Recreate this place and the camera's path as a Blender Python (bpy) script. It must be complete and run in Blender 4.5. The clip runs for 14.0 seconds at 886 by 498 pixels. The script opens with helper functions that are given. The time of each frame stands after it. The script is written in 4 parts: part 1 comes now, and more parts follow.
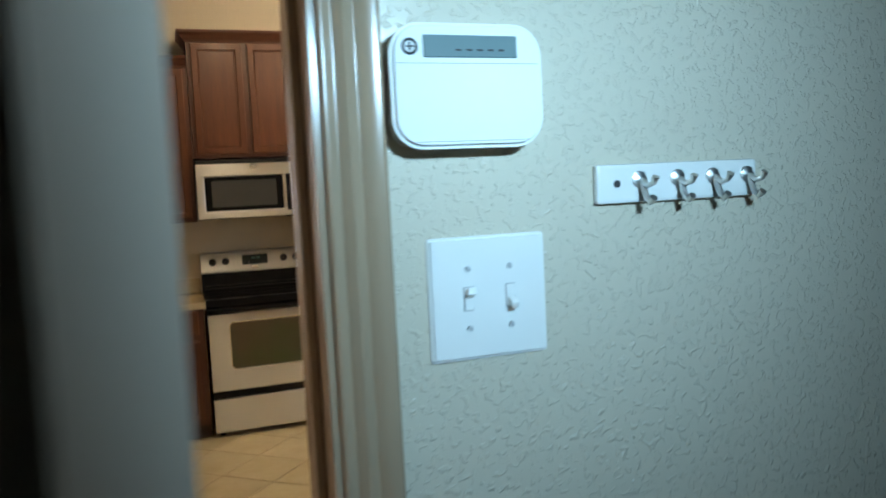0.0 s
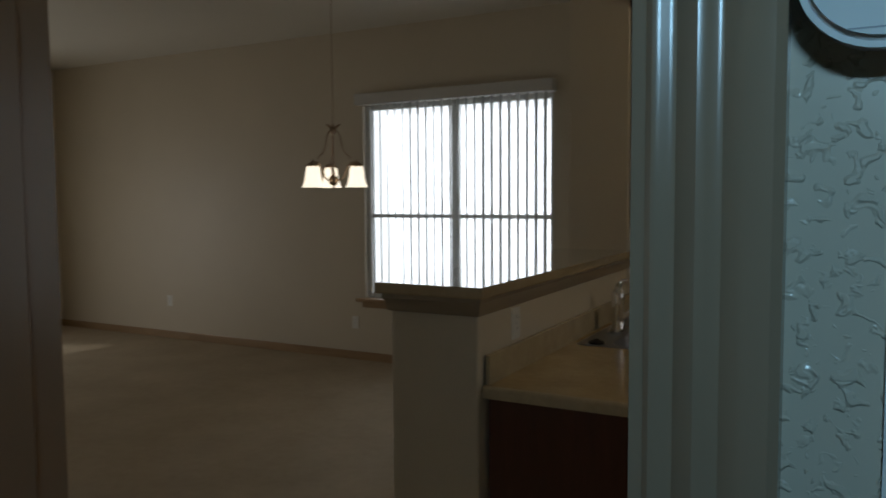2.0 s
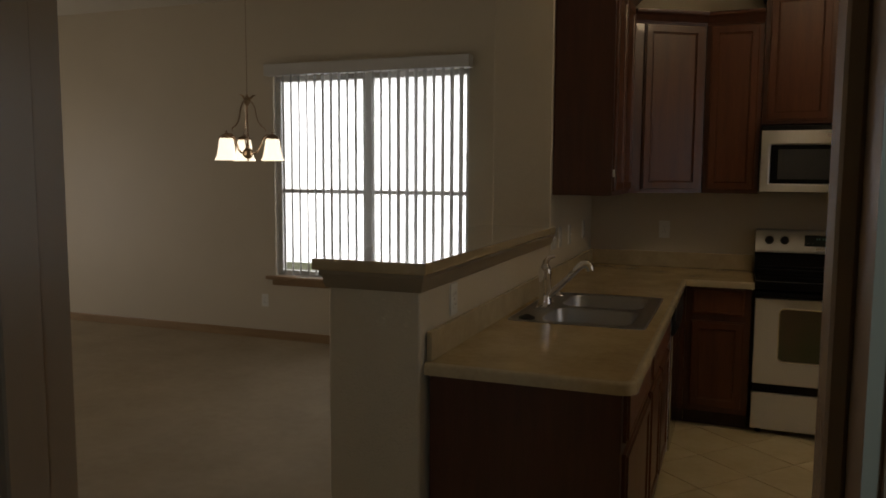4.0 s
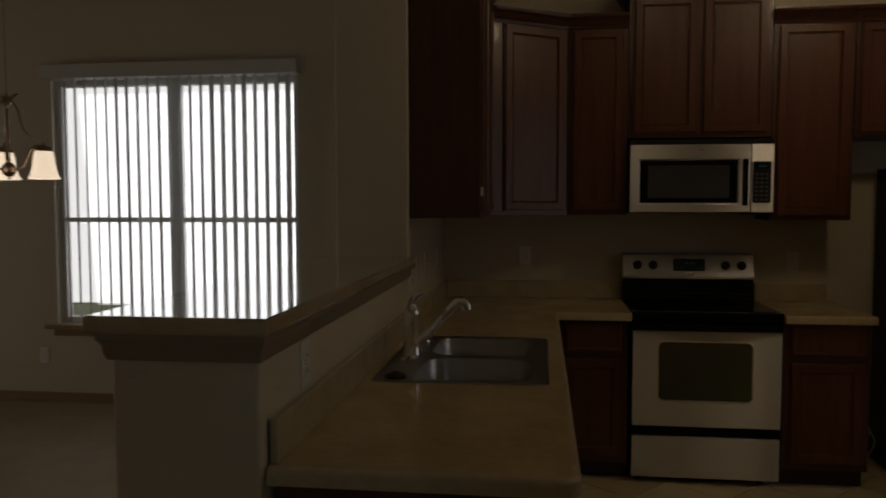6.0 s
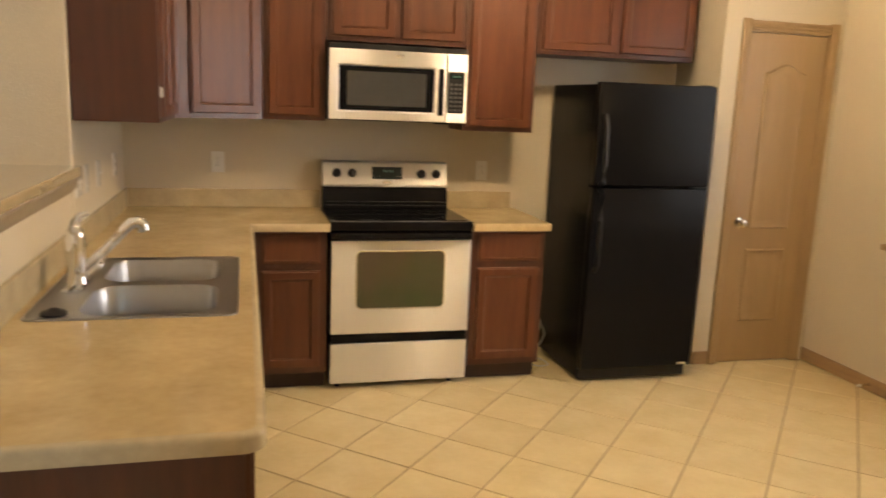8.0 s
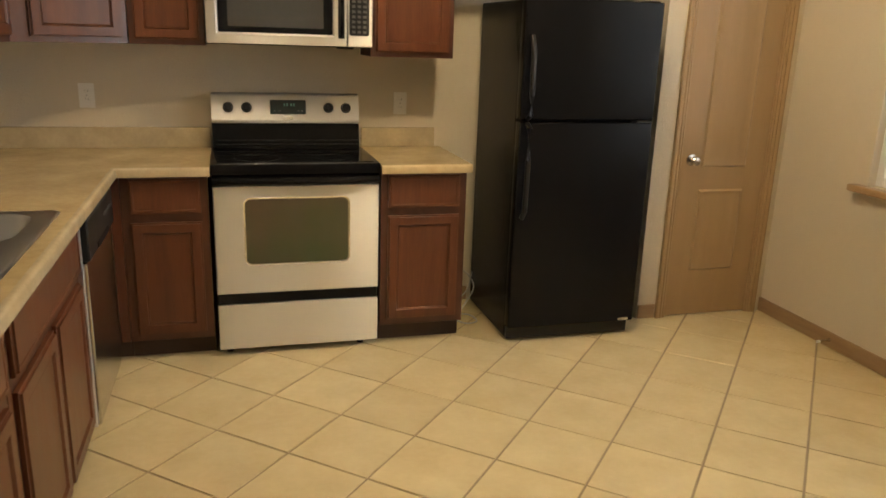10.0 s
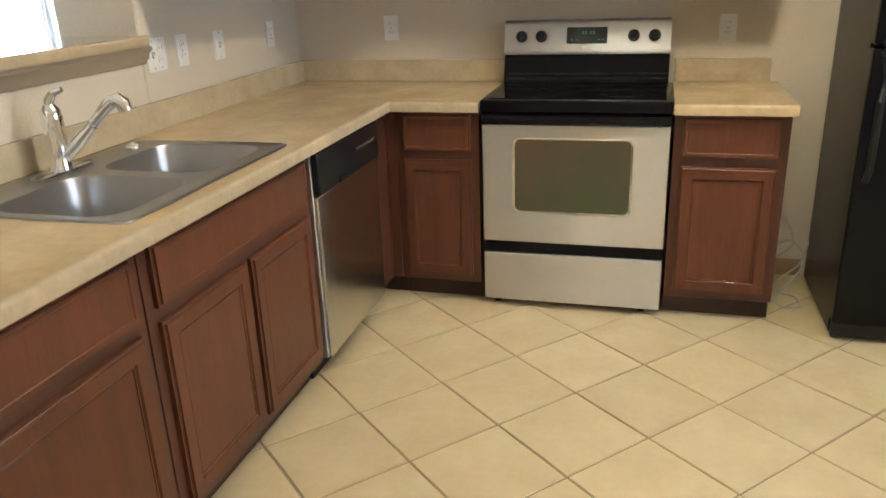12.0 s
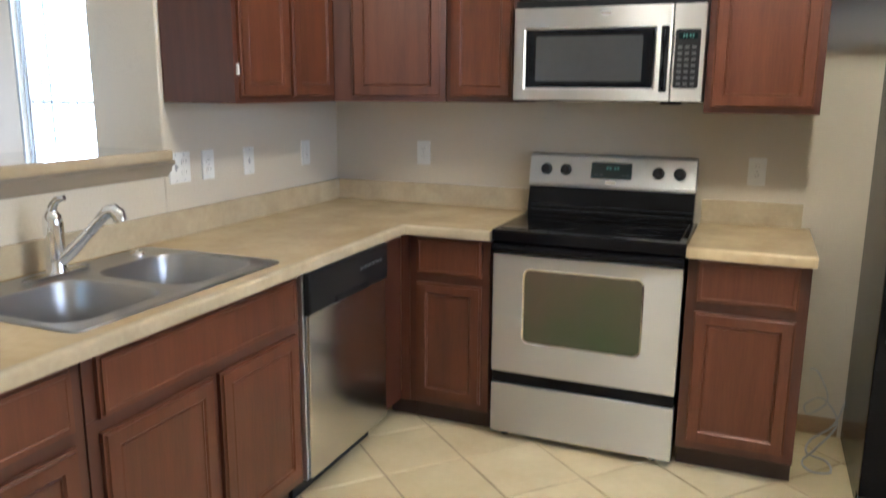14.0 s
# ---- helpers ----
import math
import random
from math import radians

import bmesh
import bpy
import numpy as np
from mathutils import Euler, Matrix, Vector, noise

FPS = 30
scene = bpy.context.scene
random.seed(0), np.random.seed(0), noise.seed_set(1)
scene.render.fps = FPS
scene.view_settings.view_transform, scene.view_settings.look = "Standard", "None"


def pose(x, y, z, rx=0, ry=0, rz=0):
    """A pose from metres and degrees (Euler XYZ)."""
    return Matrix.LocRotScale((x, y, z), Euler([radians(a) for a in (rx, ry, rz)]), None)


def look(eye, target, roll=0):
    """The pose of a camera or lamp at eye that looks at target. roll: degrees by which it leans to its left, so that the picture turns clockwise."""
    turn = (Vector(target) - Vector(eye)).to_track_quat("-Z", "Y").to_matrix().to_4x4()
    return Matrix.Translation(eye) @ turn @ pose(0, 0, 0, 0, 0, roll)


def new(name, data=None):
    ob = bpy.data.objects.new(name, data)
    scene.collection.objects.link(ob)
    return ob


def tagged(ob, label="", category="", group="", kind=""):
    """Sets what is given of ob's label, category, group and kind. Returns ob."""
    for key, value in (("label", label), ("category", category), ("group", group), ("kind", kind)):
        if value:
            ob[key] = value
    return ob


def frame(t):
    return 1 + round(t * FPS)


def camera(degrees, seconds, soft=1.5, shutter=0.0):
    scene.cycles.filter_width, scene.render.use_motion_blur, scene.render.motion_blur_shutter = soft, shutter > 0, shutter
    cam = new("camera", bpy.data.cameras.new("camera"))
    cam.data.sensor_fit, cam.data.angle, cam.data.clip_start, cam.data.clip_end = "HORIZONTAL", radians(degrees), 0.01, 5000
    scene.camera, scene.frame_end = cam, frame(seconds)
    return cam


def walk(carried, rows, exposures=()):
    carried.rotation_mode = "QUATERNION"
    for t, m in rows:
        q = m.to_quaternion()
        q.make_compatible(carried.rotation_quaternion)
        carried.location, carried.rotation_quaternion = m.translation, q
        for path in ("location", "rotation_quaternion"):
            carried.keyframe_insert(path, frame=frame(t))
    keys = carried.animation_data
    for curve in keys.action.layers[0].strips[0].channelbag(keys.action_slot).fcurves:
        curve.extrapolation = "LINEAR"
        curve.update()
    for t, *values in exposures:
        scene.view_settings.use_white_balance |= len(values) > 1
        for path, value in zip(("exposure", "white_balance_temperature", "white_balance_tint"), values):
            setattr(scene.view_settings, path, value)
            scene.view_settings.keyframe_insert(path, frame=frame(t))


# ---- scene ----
cam = camera(60.0, 14.0, soft=1.6, shutter=0.4)
PATH = [
    (0, (-0.205, -5.168, 1.57), (0.468, -3.291, 1.412), -2.9),
    (0.3, (-0.098, -5.1, 1.556), (0.52, -3.2, 1.475), -2.7),
    (0.5, (-0.029, -5.066, 1.558), (0.328, -3.099, 1.491), -2.5),
    (0.9, (0.027, -4.937, 1.551), (-0.159, -2.947, 1.494), -0.5),
    (1, (0.021, -4.931, 1.548), (-0.24, -2.949, 1.487), -0.1),
    (1.5, (0.012, -4.887, 1.539), (-0.621, -2.993, 1.435), 1.3),
    (2, (0.023, -4.805, 1.554), (-0.929, -3.051, 1.415), -0.4),
    (2.2, (0.034, -4.86, 1.536), (-0.97, -3.14, 1.397), 0.6),
    (4.3, (-0.137, -4.809, 1.545), (-0.824, -2.942, 1.344), 0.4),
    (4.4, (-0.125, -4.795, 1.542), (-0.824, -2.931, 1.345), 0.9),
    (4.5, (-0.134, -4.757, 1.532), (-0.815, -2.886, 1.342), 0.9),
    (5, (-0.321, -4.53, 1.505), (-0.885, -2.617, 1.356), 0.9),
    (5.5, (-0.415, -4.275, 1.493), (-0.84, -2.324, 1.373), 0.2),
    (6, (-0.475, -4.11, 1.499), (-0.73, -2.13, 1.376), -0.1),
    (6.5, (-0.506, -3.984, 1.475), (-0.565, -1.993, 1.299), 0.2),
    (7, (-0.496, -4.025, 1.477), (-0.375, -2.046, 1.215), 0.7),
    (7.5, (-0.457, -3.978, 1.519), (-0.165, -2.027, 1.188), 1.1),
    (8, (-0.422, -3.931, 1.554), (0.074, -2.03, 1.176), 2.3),
    (8.2, (-0.407, -3.92, 1.559), (0.169, -2.046, 1.166), 2.6),
    (10.3, (0.18, -3.438, 1.497), (0.671, -1.584, 0.93), 1.3),
    (10.5, (0.242, -3.391, 1.492), (0.611, -1.516, 0.903), 0.7),
    (11, (0.47, -3.302, 1.476), (0.403, -1.403, 0.854), -1.8),
    (11.5, (0.586, -3.182, 1.452), (0.224, -1.326, 0.799), -2.7),
    (12, (0.697, -3.097, 1.442), (0.183, -1.292, 0.751), -2.2),
    (12.5, (0.852, -3.027, 1.447), (0.226, -1.267, 0.733), -1.7),
    (13, (1.011, -2.97, 1.445), (0.278, -1.241, 0.757), -1.1),
    (13.5, (1.004, -2.956, 1.453), (0.263, -1.198, 0.851), 0.0),
    (14, (0.989, -2.947, 1.481), (0.245, -1.136, 1.073), 0.4),
]
EXPOSURES = [
    (0.0, -0.64, 6500, 12), (0.5, -1.0, 6100, 10), (0.9, -1.7, 5900, 7), (1.3, -2.98, 5900, 7), (1.6, -3.02, 6000, 8), (2.2, -2.8, 6300, 9), (4.3, -2.66, 7000, 14), (4.6, -2.8, 7000, 14),
    (5.0, -3.08, 7000, 14), (5.8, -3.5, 6900, 14), (6.5, -3.75, 6700, 12), (6.8, -2.9, 6600, 12), (7.0, -1.9, 6900, 14), (7.2, -1.2, 6900, 14), (7.5, -0.5, 7000, 15),
    (8.2, 0.38, 7250, 17), (10.3, 0.05, 6500, 10), (10.6, 0.15, 6350, 10), (11.0, 0.55, 6000, 9), (12.5, 0.45, 5250, 9), (13.2, 0.45, 5150, 10), (14.0, 0.5, 4800, 10)]
walk(cam, [(t, look(eye, target, roll)) for t, eye, target, roll in PATH], EXPOSURES)

# world and light
world = bpy.data.worlds.new("world")
scene.world = world
world.use_nodes = True
wn, wl = world.node_tree.nodes, world.node_tree.links
sky = wn.new("ShaderNodeTexSky")
sky.sky_type, sky.sun_disc = "NISHITA", False
sky.sun_elevation, sky.sun_rotation = radians(48), radians(245)
wn["Background"].inputs[1].default_value = 0.12
wl.new(sky.outputs[0], wn["Background"].inputs[0])


def lamp(name, kind, m, power, colour, size=0.3, size_y=None):
    d = bpy.data.lights.new(name, kind)
    d.energy, d.color = power, colour
    if kind == "AREA":
        d.shape, d.size, d.size_y = "RECTANGLE", size, size_y or size
    elif kind == "SUN":
        d.angle = radians(size)
    else:
        d.shadow_soft_size = size
    ob = new(name, d)
    ob.matrix_world = m
    return ob


WARM, DAY, COLD = (1.0, 0.79, 0.49), (0.88, 0.94, 1.0), (0.39, 0.73, 1.0)
lamp("sun", "SUN", look((0, 0, 0), (0.72, 0.45, -0.85)), 3.0, (1, 0.93, 0.82), 0.5)
lamp("window_light", "AREA", look((-3.05, 1.36, 1.5), (-3.05, 0, 1.35)), 95, DAY, 1.7, 1.6)
lamp("nook_window_light", "AREA", look((3.2, -1.35, 1.55), (2, -1.35, 1.4)), 15, DAY, 1.5, 1.3)
lamp("patio_light", "AREA", look((-8.75, -1.4, 1.1), (-6, -1.0, 0.9)), 140, (1.0, 0.95, 0.88), 1.7, 1.9)
lamp("kitchen_light", "POINT", pose(1.2, -1.05, 2.88), 86, WARM, 0.09)
lamp("kitchen_light_second", "POINT", pose(0.32, -1.2, 2.88), 20, WARM, 0.09)
# Added cold lamp, source unseen; brightens the entry wall and mirrors in the keypad.
lamp("standin_cold_light", "AREA", look((0.14, -5.22, 1.81), (0.10, -4.45, 1.65)), 5.5, COLD, 0.11, 0.045).data.spread = radians(105)


# materials
def mat(name, colour, rough=0.5, metal=0.0, vary=0.0, scale=6.0, bump=0.0, bump_scale=60.0, spec=0.5, coat=0.0, dark=None, stretch=(1, 1, 1), emit=None, aniso=0.0, per_object=0.0, detail=5.0, fine=0.45):
    m = bpy.data.materials.new(name)
    m.use_nodes = True
    n, l = m.node_tree.nodes, m.node_tree.links
    b = n["Principled BSDF"]
    b.inputs["Roughness"].default_value, b.inputs["Metallic"].default_value = rough, metal
    b.inputs["Specular IOR Level"].default_value, b.inputs["Coat Weight"].default_value = spec, coat
    b.inputs["Base Color"].default_value = (*colour, 1)
    b.inputs["Anisotropic"].default_value = aniso
    b.inputs["Anisotropic Rotation"].default_value = 0.25
    co = n.new("ShaderNodeTexCoord")
    mp = n.new("ShaderNodeMapping")
    mp.inputs["Scale"].default_value = stretch
    l.new(co.outputs["Object"], mp.inputs[0])
    if per_object:
        ri = n.new("ShaderNodeObjectInfo")
        rm = n.new("ShaderNodeMath")
        rm.operation = "MULTIPLY"
        rm.inputs[1].default_value = 60.0
        l.new(ri.outputs["Random"], rm.inputs[0])
        l.new(rm.outputs[0], mp.inputs["Location"])
    if vary or dark:
        d = dark or tuple(c * (1 - vary) for c in colour)
        t = n.new("ShaderNodeTexNoise")
        t.inputs["Scale"].default_value, t.inputs["Detail"].default_value = scale, detail
        l.new(mp.outputs[0], t.inputs["Vector"])
        t2 = n.new("ShaderNodeTexNoise")
        t2.inputs["Scale"].default_value, t2.inputs["Detail"].default_value = scale * 7, 3
        l.new(mp.outputs[0], t2.inputs["Vector"])
        av = n.new("ShaderNodeMath")
        av.operation = "MULTIPLY_ADD"
        l.new(t2.outputs[0], av.inputs[0])
        av.inputs[1].default_value = fine
        l.new(t.outputs[0], av.inputs[2])
        span = n.new("ShaderNodeMapRange")
        span.inputs[1].default_value, span.inputs[2].default_value = 0.28 + 0.3 * fine, 0.72 + 0.7 * fine
        l.new(av.outputs[0], span.inputs[0])
        r = n.new("ShaderNodeMixRGB")
        r.inputs[1].default_value, r.inputs[2].default_value = (*d, 1), (*colour, 1)
        l.new(span.outputs[0], r.inputs[0])
        out = r.outputs[0]
        if per_object:
            oi = n.new("ShaderNodeObjectInfo")
            mr = n.new("ShaderNodeMapRange")
            mr.inputs[3].default_value, mr.inputs[4].default_value = 1 - per_object, 1 + per_object
            l.new(oi.outputs["Random"], mr.inputs[0])
            hs = n.new("ShaderNodeHueSaturation")
            l.new(mr.outputs[0], hs.inputs["Value"])
            l.new(out, hs.inputs["Color"])
            out = hs.outputs[0]
        l.new(out, b.inputs["Base Color"])
        rr = n.new("ShaderNodeMapRange")
        lo, hi = max(0.02, rough - 0.07), min(1, rough + 0.07)
        lo, hi = (lo, min(hi, 0.265)) if rough < 0.274 else (max(lo, 0.285), hi)
        rr.inputs[3].default_value, rr.inputs[4].default_value = lo, hi
        l.new(t.outputs[0], rr.inputs[0])
        l.new(rr.outputs[0], b.inputs["Roughness"])
    if bump:
        t = n.new("ShaderNodeTexNoise")
        t.inputs["Scale"].default_value, t.inputs["Detail"].default_value = bump_scale, 3
        l.new(mp.outputs[0], t.inputs["Vector"])
        bp = n.new("ShaderNodeBump")
        bp.inputs["Strength"].default_value, bp.inputs["Distance"].default_value = bump, 0.004
        l.new(t.outputs[0], bp.inputs["Height"])
        l.new(bp.outputs[0], b.inputs["Normal"])
    if emit:
        b.inputs["Emission Color"].default_value, b.inputs["Emission Strength"].default_value = (*emit[0], 1), emit[1]
    return m


def knockdown(m, scale=120.0, strength=0.6, low=0.54, high=0.64):
    """Flattened plaster splatter on painted walls."""
    n, l = m.node_tree.nodes, m.node_tree.links
    co = n.new("ShaderNodeTexCoord")
    t = n.new("ShaderNodeTexNoise")
    t.inputs["Scale"].default_value, t.inputs["Detail"].default_value, t.inputs["Distortion"].default_value = scale, 2.0, 0.6
    l.new(co.outputs["Object"], t.inputs["Vector"])
    r = n.new("ShaderNodeValToRGB")
    r.color_ramp.elements[0].position, r.color_ramp.elements[1].position = low, high
    l.new(t.outputs[0], r.inputs[0])
    bp = n.new("ShaderNodeBump")
    bp.inputs["Strength"].default_value, bp.inputs["Distance"].default_value = strength, 0.0016
    l.new(r.outputs[0], bp.inputs["Height"])
    l.new(bp.outputs[0], n["Principled BSDF"].inputs["Normal"])
    return m


PAINT = knockdown(mat("wall_paint", (0.62, 0.55, 0.43), 0.42, vary=0.07, scale=1.1, detail=3.0, fine=0.2))
ENTRY_PAINT = knockdown(mat("entry_wall_paint", (0.62, 0.55, 0.43), 0.22, vary=0.07, scale=1.1, detail=3.0, fine=0.2), strength=0.75)
PAINT_WHITE = knockdown(mat("ceiling_paint", (0.74, 0.71, 0.64), 0.8, vary=0.04, scale=1.0), 60)
GARAGE_DOOR_PAINT = mat("garage_door_paint", (0.62, 0.53, 0.43), 0.35, vary=0.06, scale=3)
TRIM = mat("trim_paint", (0.35, 0.245, 0.16), 0.25, vary=0.05, scale=3)
MOULDING = mat("moulding_paint", (0.29, 0.235, 0.165), 0.3, vary=0.06, scale=3)
BASE = mat("baseboard_stain", (0.36, 0.24, 0.13), 0.35, dark=(0.27, 0.17, 0.09), scale=4, stretch=(1, 1, 8))
DOORPAINT = mat("door_paint", (0.37, 0.25, 0.13), 0.38, dark=(0.32, 0.215, 0.108), scale=3, stretch=(6, 6, 0.6))
TILE = mat("floor_tile", (0.73, 0.615, 0.375), 0.27, dark=(0.62, 0.50, 0.285), scale=5.0, detail=4.0, fine=0.3, per_object=0.05, bump=0.08, bump_scale=25)
GROUT = mat("grout", (0.40, 0.30, 0.185), 0.9, vary=0.3, scale=14, bump=0.3, bump_scale=200)
CARPET = mat("carpet", (0.50, 0.42, 0.31), 0.95, dark=(0.40, 0.33, 0.235), scale=2.2, bump=0.9, bump_scale=260, spec=0.1)
CHERRY = mat("cherry_wood", (0.125, 0.040, 0.016), 0.38, dark=(0.068, 0.0215, 0.009), scale=3.0, stretch=(7, 7, 0.6), bump=0.05, bump_scale=25, coat=0.04, spec=0.42, per_object=0.1)
# Carcass darker than the doors: shade of the door gaps put into the colour.
CHERRY_SHADED = mat("cherry_carcass_shaded", (0.085, 0.027, 0.0145), 0.36, dark=(0.055, 0.0175, 0.0095), scale=3.5, stretch=(9, 9, 0.7), coat=0.1)
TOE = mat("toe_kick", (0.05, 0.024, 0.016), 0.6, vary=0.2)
LAMINATE = mat("laminate", (0.57, 0.445, 0.25), 0.15, dark=(0.40, 0.295, 0.15), scale=5, bump=0.03, bump_scale=90)
LEDGE = mat("ledge_laminate", (0.50, 0.40, 0.25), 0.10, dark=(0.40, 0.31, 0.185), scale=7, coat=1.0)
LAMEDGE = mat("laminate_edge", (0.52, 0.43, 0.28), 0.17, dark=(0.38, 0.31, 0.2), scale=9)
STEEL = mat("brushed_steel", (0.70, 0.70, 0.71), 0.40, 1.0, aniso=1.0, vary=0.03, scale=1.0, stretch=(1, 1, 30))
DISHSTEEL = mat("smooth_brushed_steel", (0.60, 0.60, 0.605), 0.20, 1.0, aniso=0.6, vary=0.04, scale=1.0, stretch=(1, 1, 30))
SINK = mat("sink_steel", (0.43, 0.43, 0.435), 0.29, 1.0, vary=0.06, scale=6, stretch=(4, 30, 4))
CHROME = mat("chrome", (0.85, 0.86, 0.88), 0.06, 1.0)
HOOK = mat("satin_hook_metal", (0.72, 0.70, 0.67), 0.38, 1.0)
NICKEL = mat("brushed_nickel", (0.55, 0.5, 0.44), 0.25, 1.0, vary=0.1)
BLACK = mat("black_enamel", (0.006, 0.006, 0.007), 0.09, vary=0.2, scale=4, spec=0.14)
BLACKGLASS = mat("black_glass", (0.005, 0.005, 0.006), 0.03, spec=0.16)
BLACKPL = mat("black_plastic", (0.012, 0.012, 0.013), 0.32, vary=0.2, bump=0.03, bump_scale=200, spec=0.3)
FRIDGE = mat("fridge_black", (0.006, 0.006, 0.007), 0.21, vary=0.2, scale=3, bump=0.10, bump_scale=420, spec=0.12)
# Brown and green sheen reflected by the oven glass is put into the colour.
OVENGLASS = mat("oven_glass", (0.090, 0.062, 0.040), 0.07, dark=(0.050, 0.066, 0.028), scale=3.2, fine=0.1, detail=1.0)
BRONZE = mat("bronze_metal", (0.42, 0.31, 0.22), 0.28, 1.0, vary=0.15, scale=12)
MWGLASS = mat("microwave_glass", (0.045, 0.045, 0.045), 0.12, vary=0.15, scale=4)
WHITEPL = mat("white_plastic", (0.80, 0.79, 0.75), 0.25, vary=0.03)
GLOSSWHITE = mat("glossy_white_plastic", (0.80, 0.80, 0.77), 0.035)
LCD = mat("lcd", (0.16, 0.22, 0.22), 0.12, vary=0.1)
DISPLAY = mat("clock_display", (0.01, 0.02, 0.02), 0.1)
DIGIT = mat("display_digits", (0.05, 0.17, 0.15), 0.4, emit=((0.25, 0.9, 0.75), 0.02))
LIGHTGREY = mat("painted_screw", (0.55, 0.55, 0.54), 0.4)
RING = mat("burner_print", (0.05, 0.05, 0.052), 0.15)
KEYGREY = mat("key_print", (0.075, 0.075, 0.078), 0.4)
GREY = mat("grey_marking", (0.30, 0.30, 0.31), 0.4)
DARKSLOT = mat("dark_slot", (0.03, 0.03, 0.03), 0.6)
BLIND = mat("blind_vinyl", (0.58, 0.575, 0.555), 0.5, vary=0.03)
VINYL = mat("window_vinyl", (0.78, 0.77, 0.74), 0.35, vary=0.03)
SHADE = mat("frosted_shade", (0.9, 0.85, 0.75), 0.35, emit=((1.0, 0.84, 0.64), 9.0))
# Glowing face of the added stand-in lamp.
LED = mat("standin_led_glow", (0.9, 0.9, 0.9), 0.4, emit=((0.72, 0.92, 1.0), 30.0))
DOME = mat("dome_glass", (0.9, 0.88, 0.8), 0.35, emit=((1.0, 0.82, 0.55), 6.0))
CONCRETE = mat("garage_concrete", (0.32, 0.31, 0.29), 0.8, vary=0.2, scale=3, bump=0.2)
CABLE = mat("grey_cable", (0.45, 0.44, 0.42), 0.5)
GRASS = mat("yard_ground", (0.16, 0.17, 0.08), 0.95, vary=0.4, scale=2)
GLASS = bpy.data.materials.new("window_glass")
GLASS.use_nodes = True
gb = GLASS.node_tree.nodes["Principled BSDF"]
gb.inputs["Transmission Weight"].default_value, gb.inputs["Roughness"].default_value, gb.inputs["IOR"].default_value = 1.0, 0.0, 1.45


# building helpers
def box(bm, x0, x1, y0, y1, z0, z1, bevel=0.0, seg=1):
    r = bmesh.ops.create_cube(bm, size=1, matrix=Matrix.Translation(((x0 + x1) / 2, (y0 + y1) / 2, (z0 + z1) / 2)) @ Matrix.Diagonal((abs(x1 - x0), abs(y1 - y0), abs(z1 - z0), 1)))
    if bevel:
        es = {e for v in r["verts"] for e in v.link_edges}
        bmesh.ops.bevel(bm, geom=list(es), offset=bevel, segments=seg, affect="EDGES", profile=0.6)
    return bm


def cyl(bm, p, q, r0, r1=None, seg=16, caps=True):
    p, q = Vector(p), Vector(q)
    m = Matrix.Translation((p + q) / 2) @ (q - p).to_track_quat("Z", "Y").to_matrix().to_4x4()
    bmesh.ops.create_cone(bm, cap_ends=caps, segments=seg, radius1=r0, radius2=r0 if r1 is None else r1, depth=(q - p).length, matrix=m)
    return bm


def tube(bm, pts, r, seg=10):
    """A round bar through points."""
    pts = [Vector(p) for p in pts]
    rings = []
    for i, p in enumerate(pts):
        d = (pts[min(i + 1, len(pts) - 1)] - pts[max(i - 1, 0)]).normalized()
        q = d.to_track_quat("Z", "Y")
        rad = r[i] if isinstance(r, (list, tuple)) else r
        rings.append([bm.verts.new(p + q @ Vector((rad * math.cos(a), rad * math.sin(a), 0))) for a in [2 * math.pi * k / seg for k in range(seg)]])
    for a, b in zip(rings, rings[1:]):
        for k in range(seg):
            bm.faces.new((a[k], a[(k + 1) % seg], b[(k + 1) % seg], b[k]))
    bm.faces.new(rings[0][::-1])
    bm.faces.new(rings[-1])
    return bm


def lathe(bm, profile, seg=24, centre=(0, 0, 0)):
    """A turned shape from (radius, height) pairs."""
    c = Vector(centre)
    rings = [[bm.verts.new(c + Vector((r * math.cos(2 * math.pi * k / seg), r * math.sin(2 * math.pi * k / seg), z))) for k in range(seg)] for r, z in profile]
    for a, b in zip(rings, rings[1:]):
        for k in range(seg):
            bm.faces.new((a[k], a[(k + 1) % seg], b[(k + 1) % seg], b[k]))
    return bm


def rounded(bm, w, h, d, r, n=6, matrix=None):
    """A slab w wide (x), h high (z), d thick (y from 0 to d) with corner radius r, centred."""
    pts = []
    for cx, cz, a0 in ((w / 2 - r, h / 2 - r, 0), (-w / 2 + r, h / 2 - r, 90), (-w / 2 + r, -h / 2 + r, 180), (w / 2 - r, -h / 2 + r, 270)):
        for k in range(n + 1):
            a = radians(a0 + 90 * k / n)
            pts.append((cx + r * math.cos(a), cz + r * math.sin(a)))
    f = [bm.verts.new((x, 0, z)) for x, z in pts]
    b = [bm.verts.new((x, d, z)) for x, z in pts]
    ff = bm.faces.new(f)
    bm.faces.new(b[::-1])
    for k in range(len(pts)):
        j = (k + 1) % len(pts)
        bm.faces.new((f[j], f[k], b[k], b[j]))
    if matrix is not None:
        bmesh.ops.transform(bm, matrix=matrix, verts=f + b)
    return ff


def link(name, bm, material, smooth=False):
    bmesh.ops.recalc_face_normals(bm, faces=bm.faces[:])
    me = bpy.data.meshes.new(name)
    bm.to_mesh(me)
    bm.free()
    for mm in material if isinstance(material, (list, tuple)) else (material,):
        me.materials.append(mm)
    if smooth:
        me.shade_smooth()
        me.set_sharp_from_angle(angle=radians(35))
    return new(name, me)


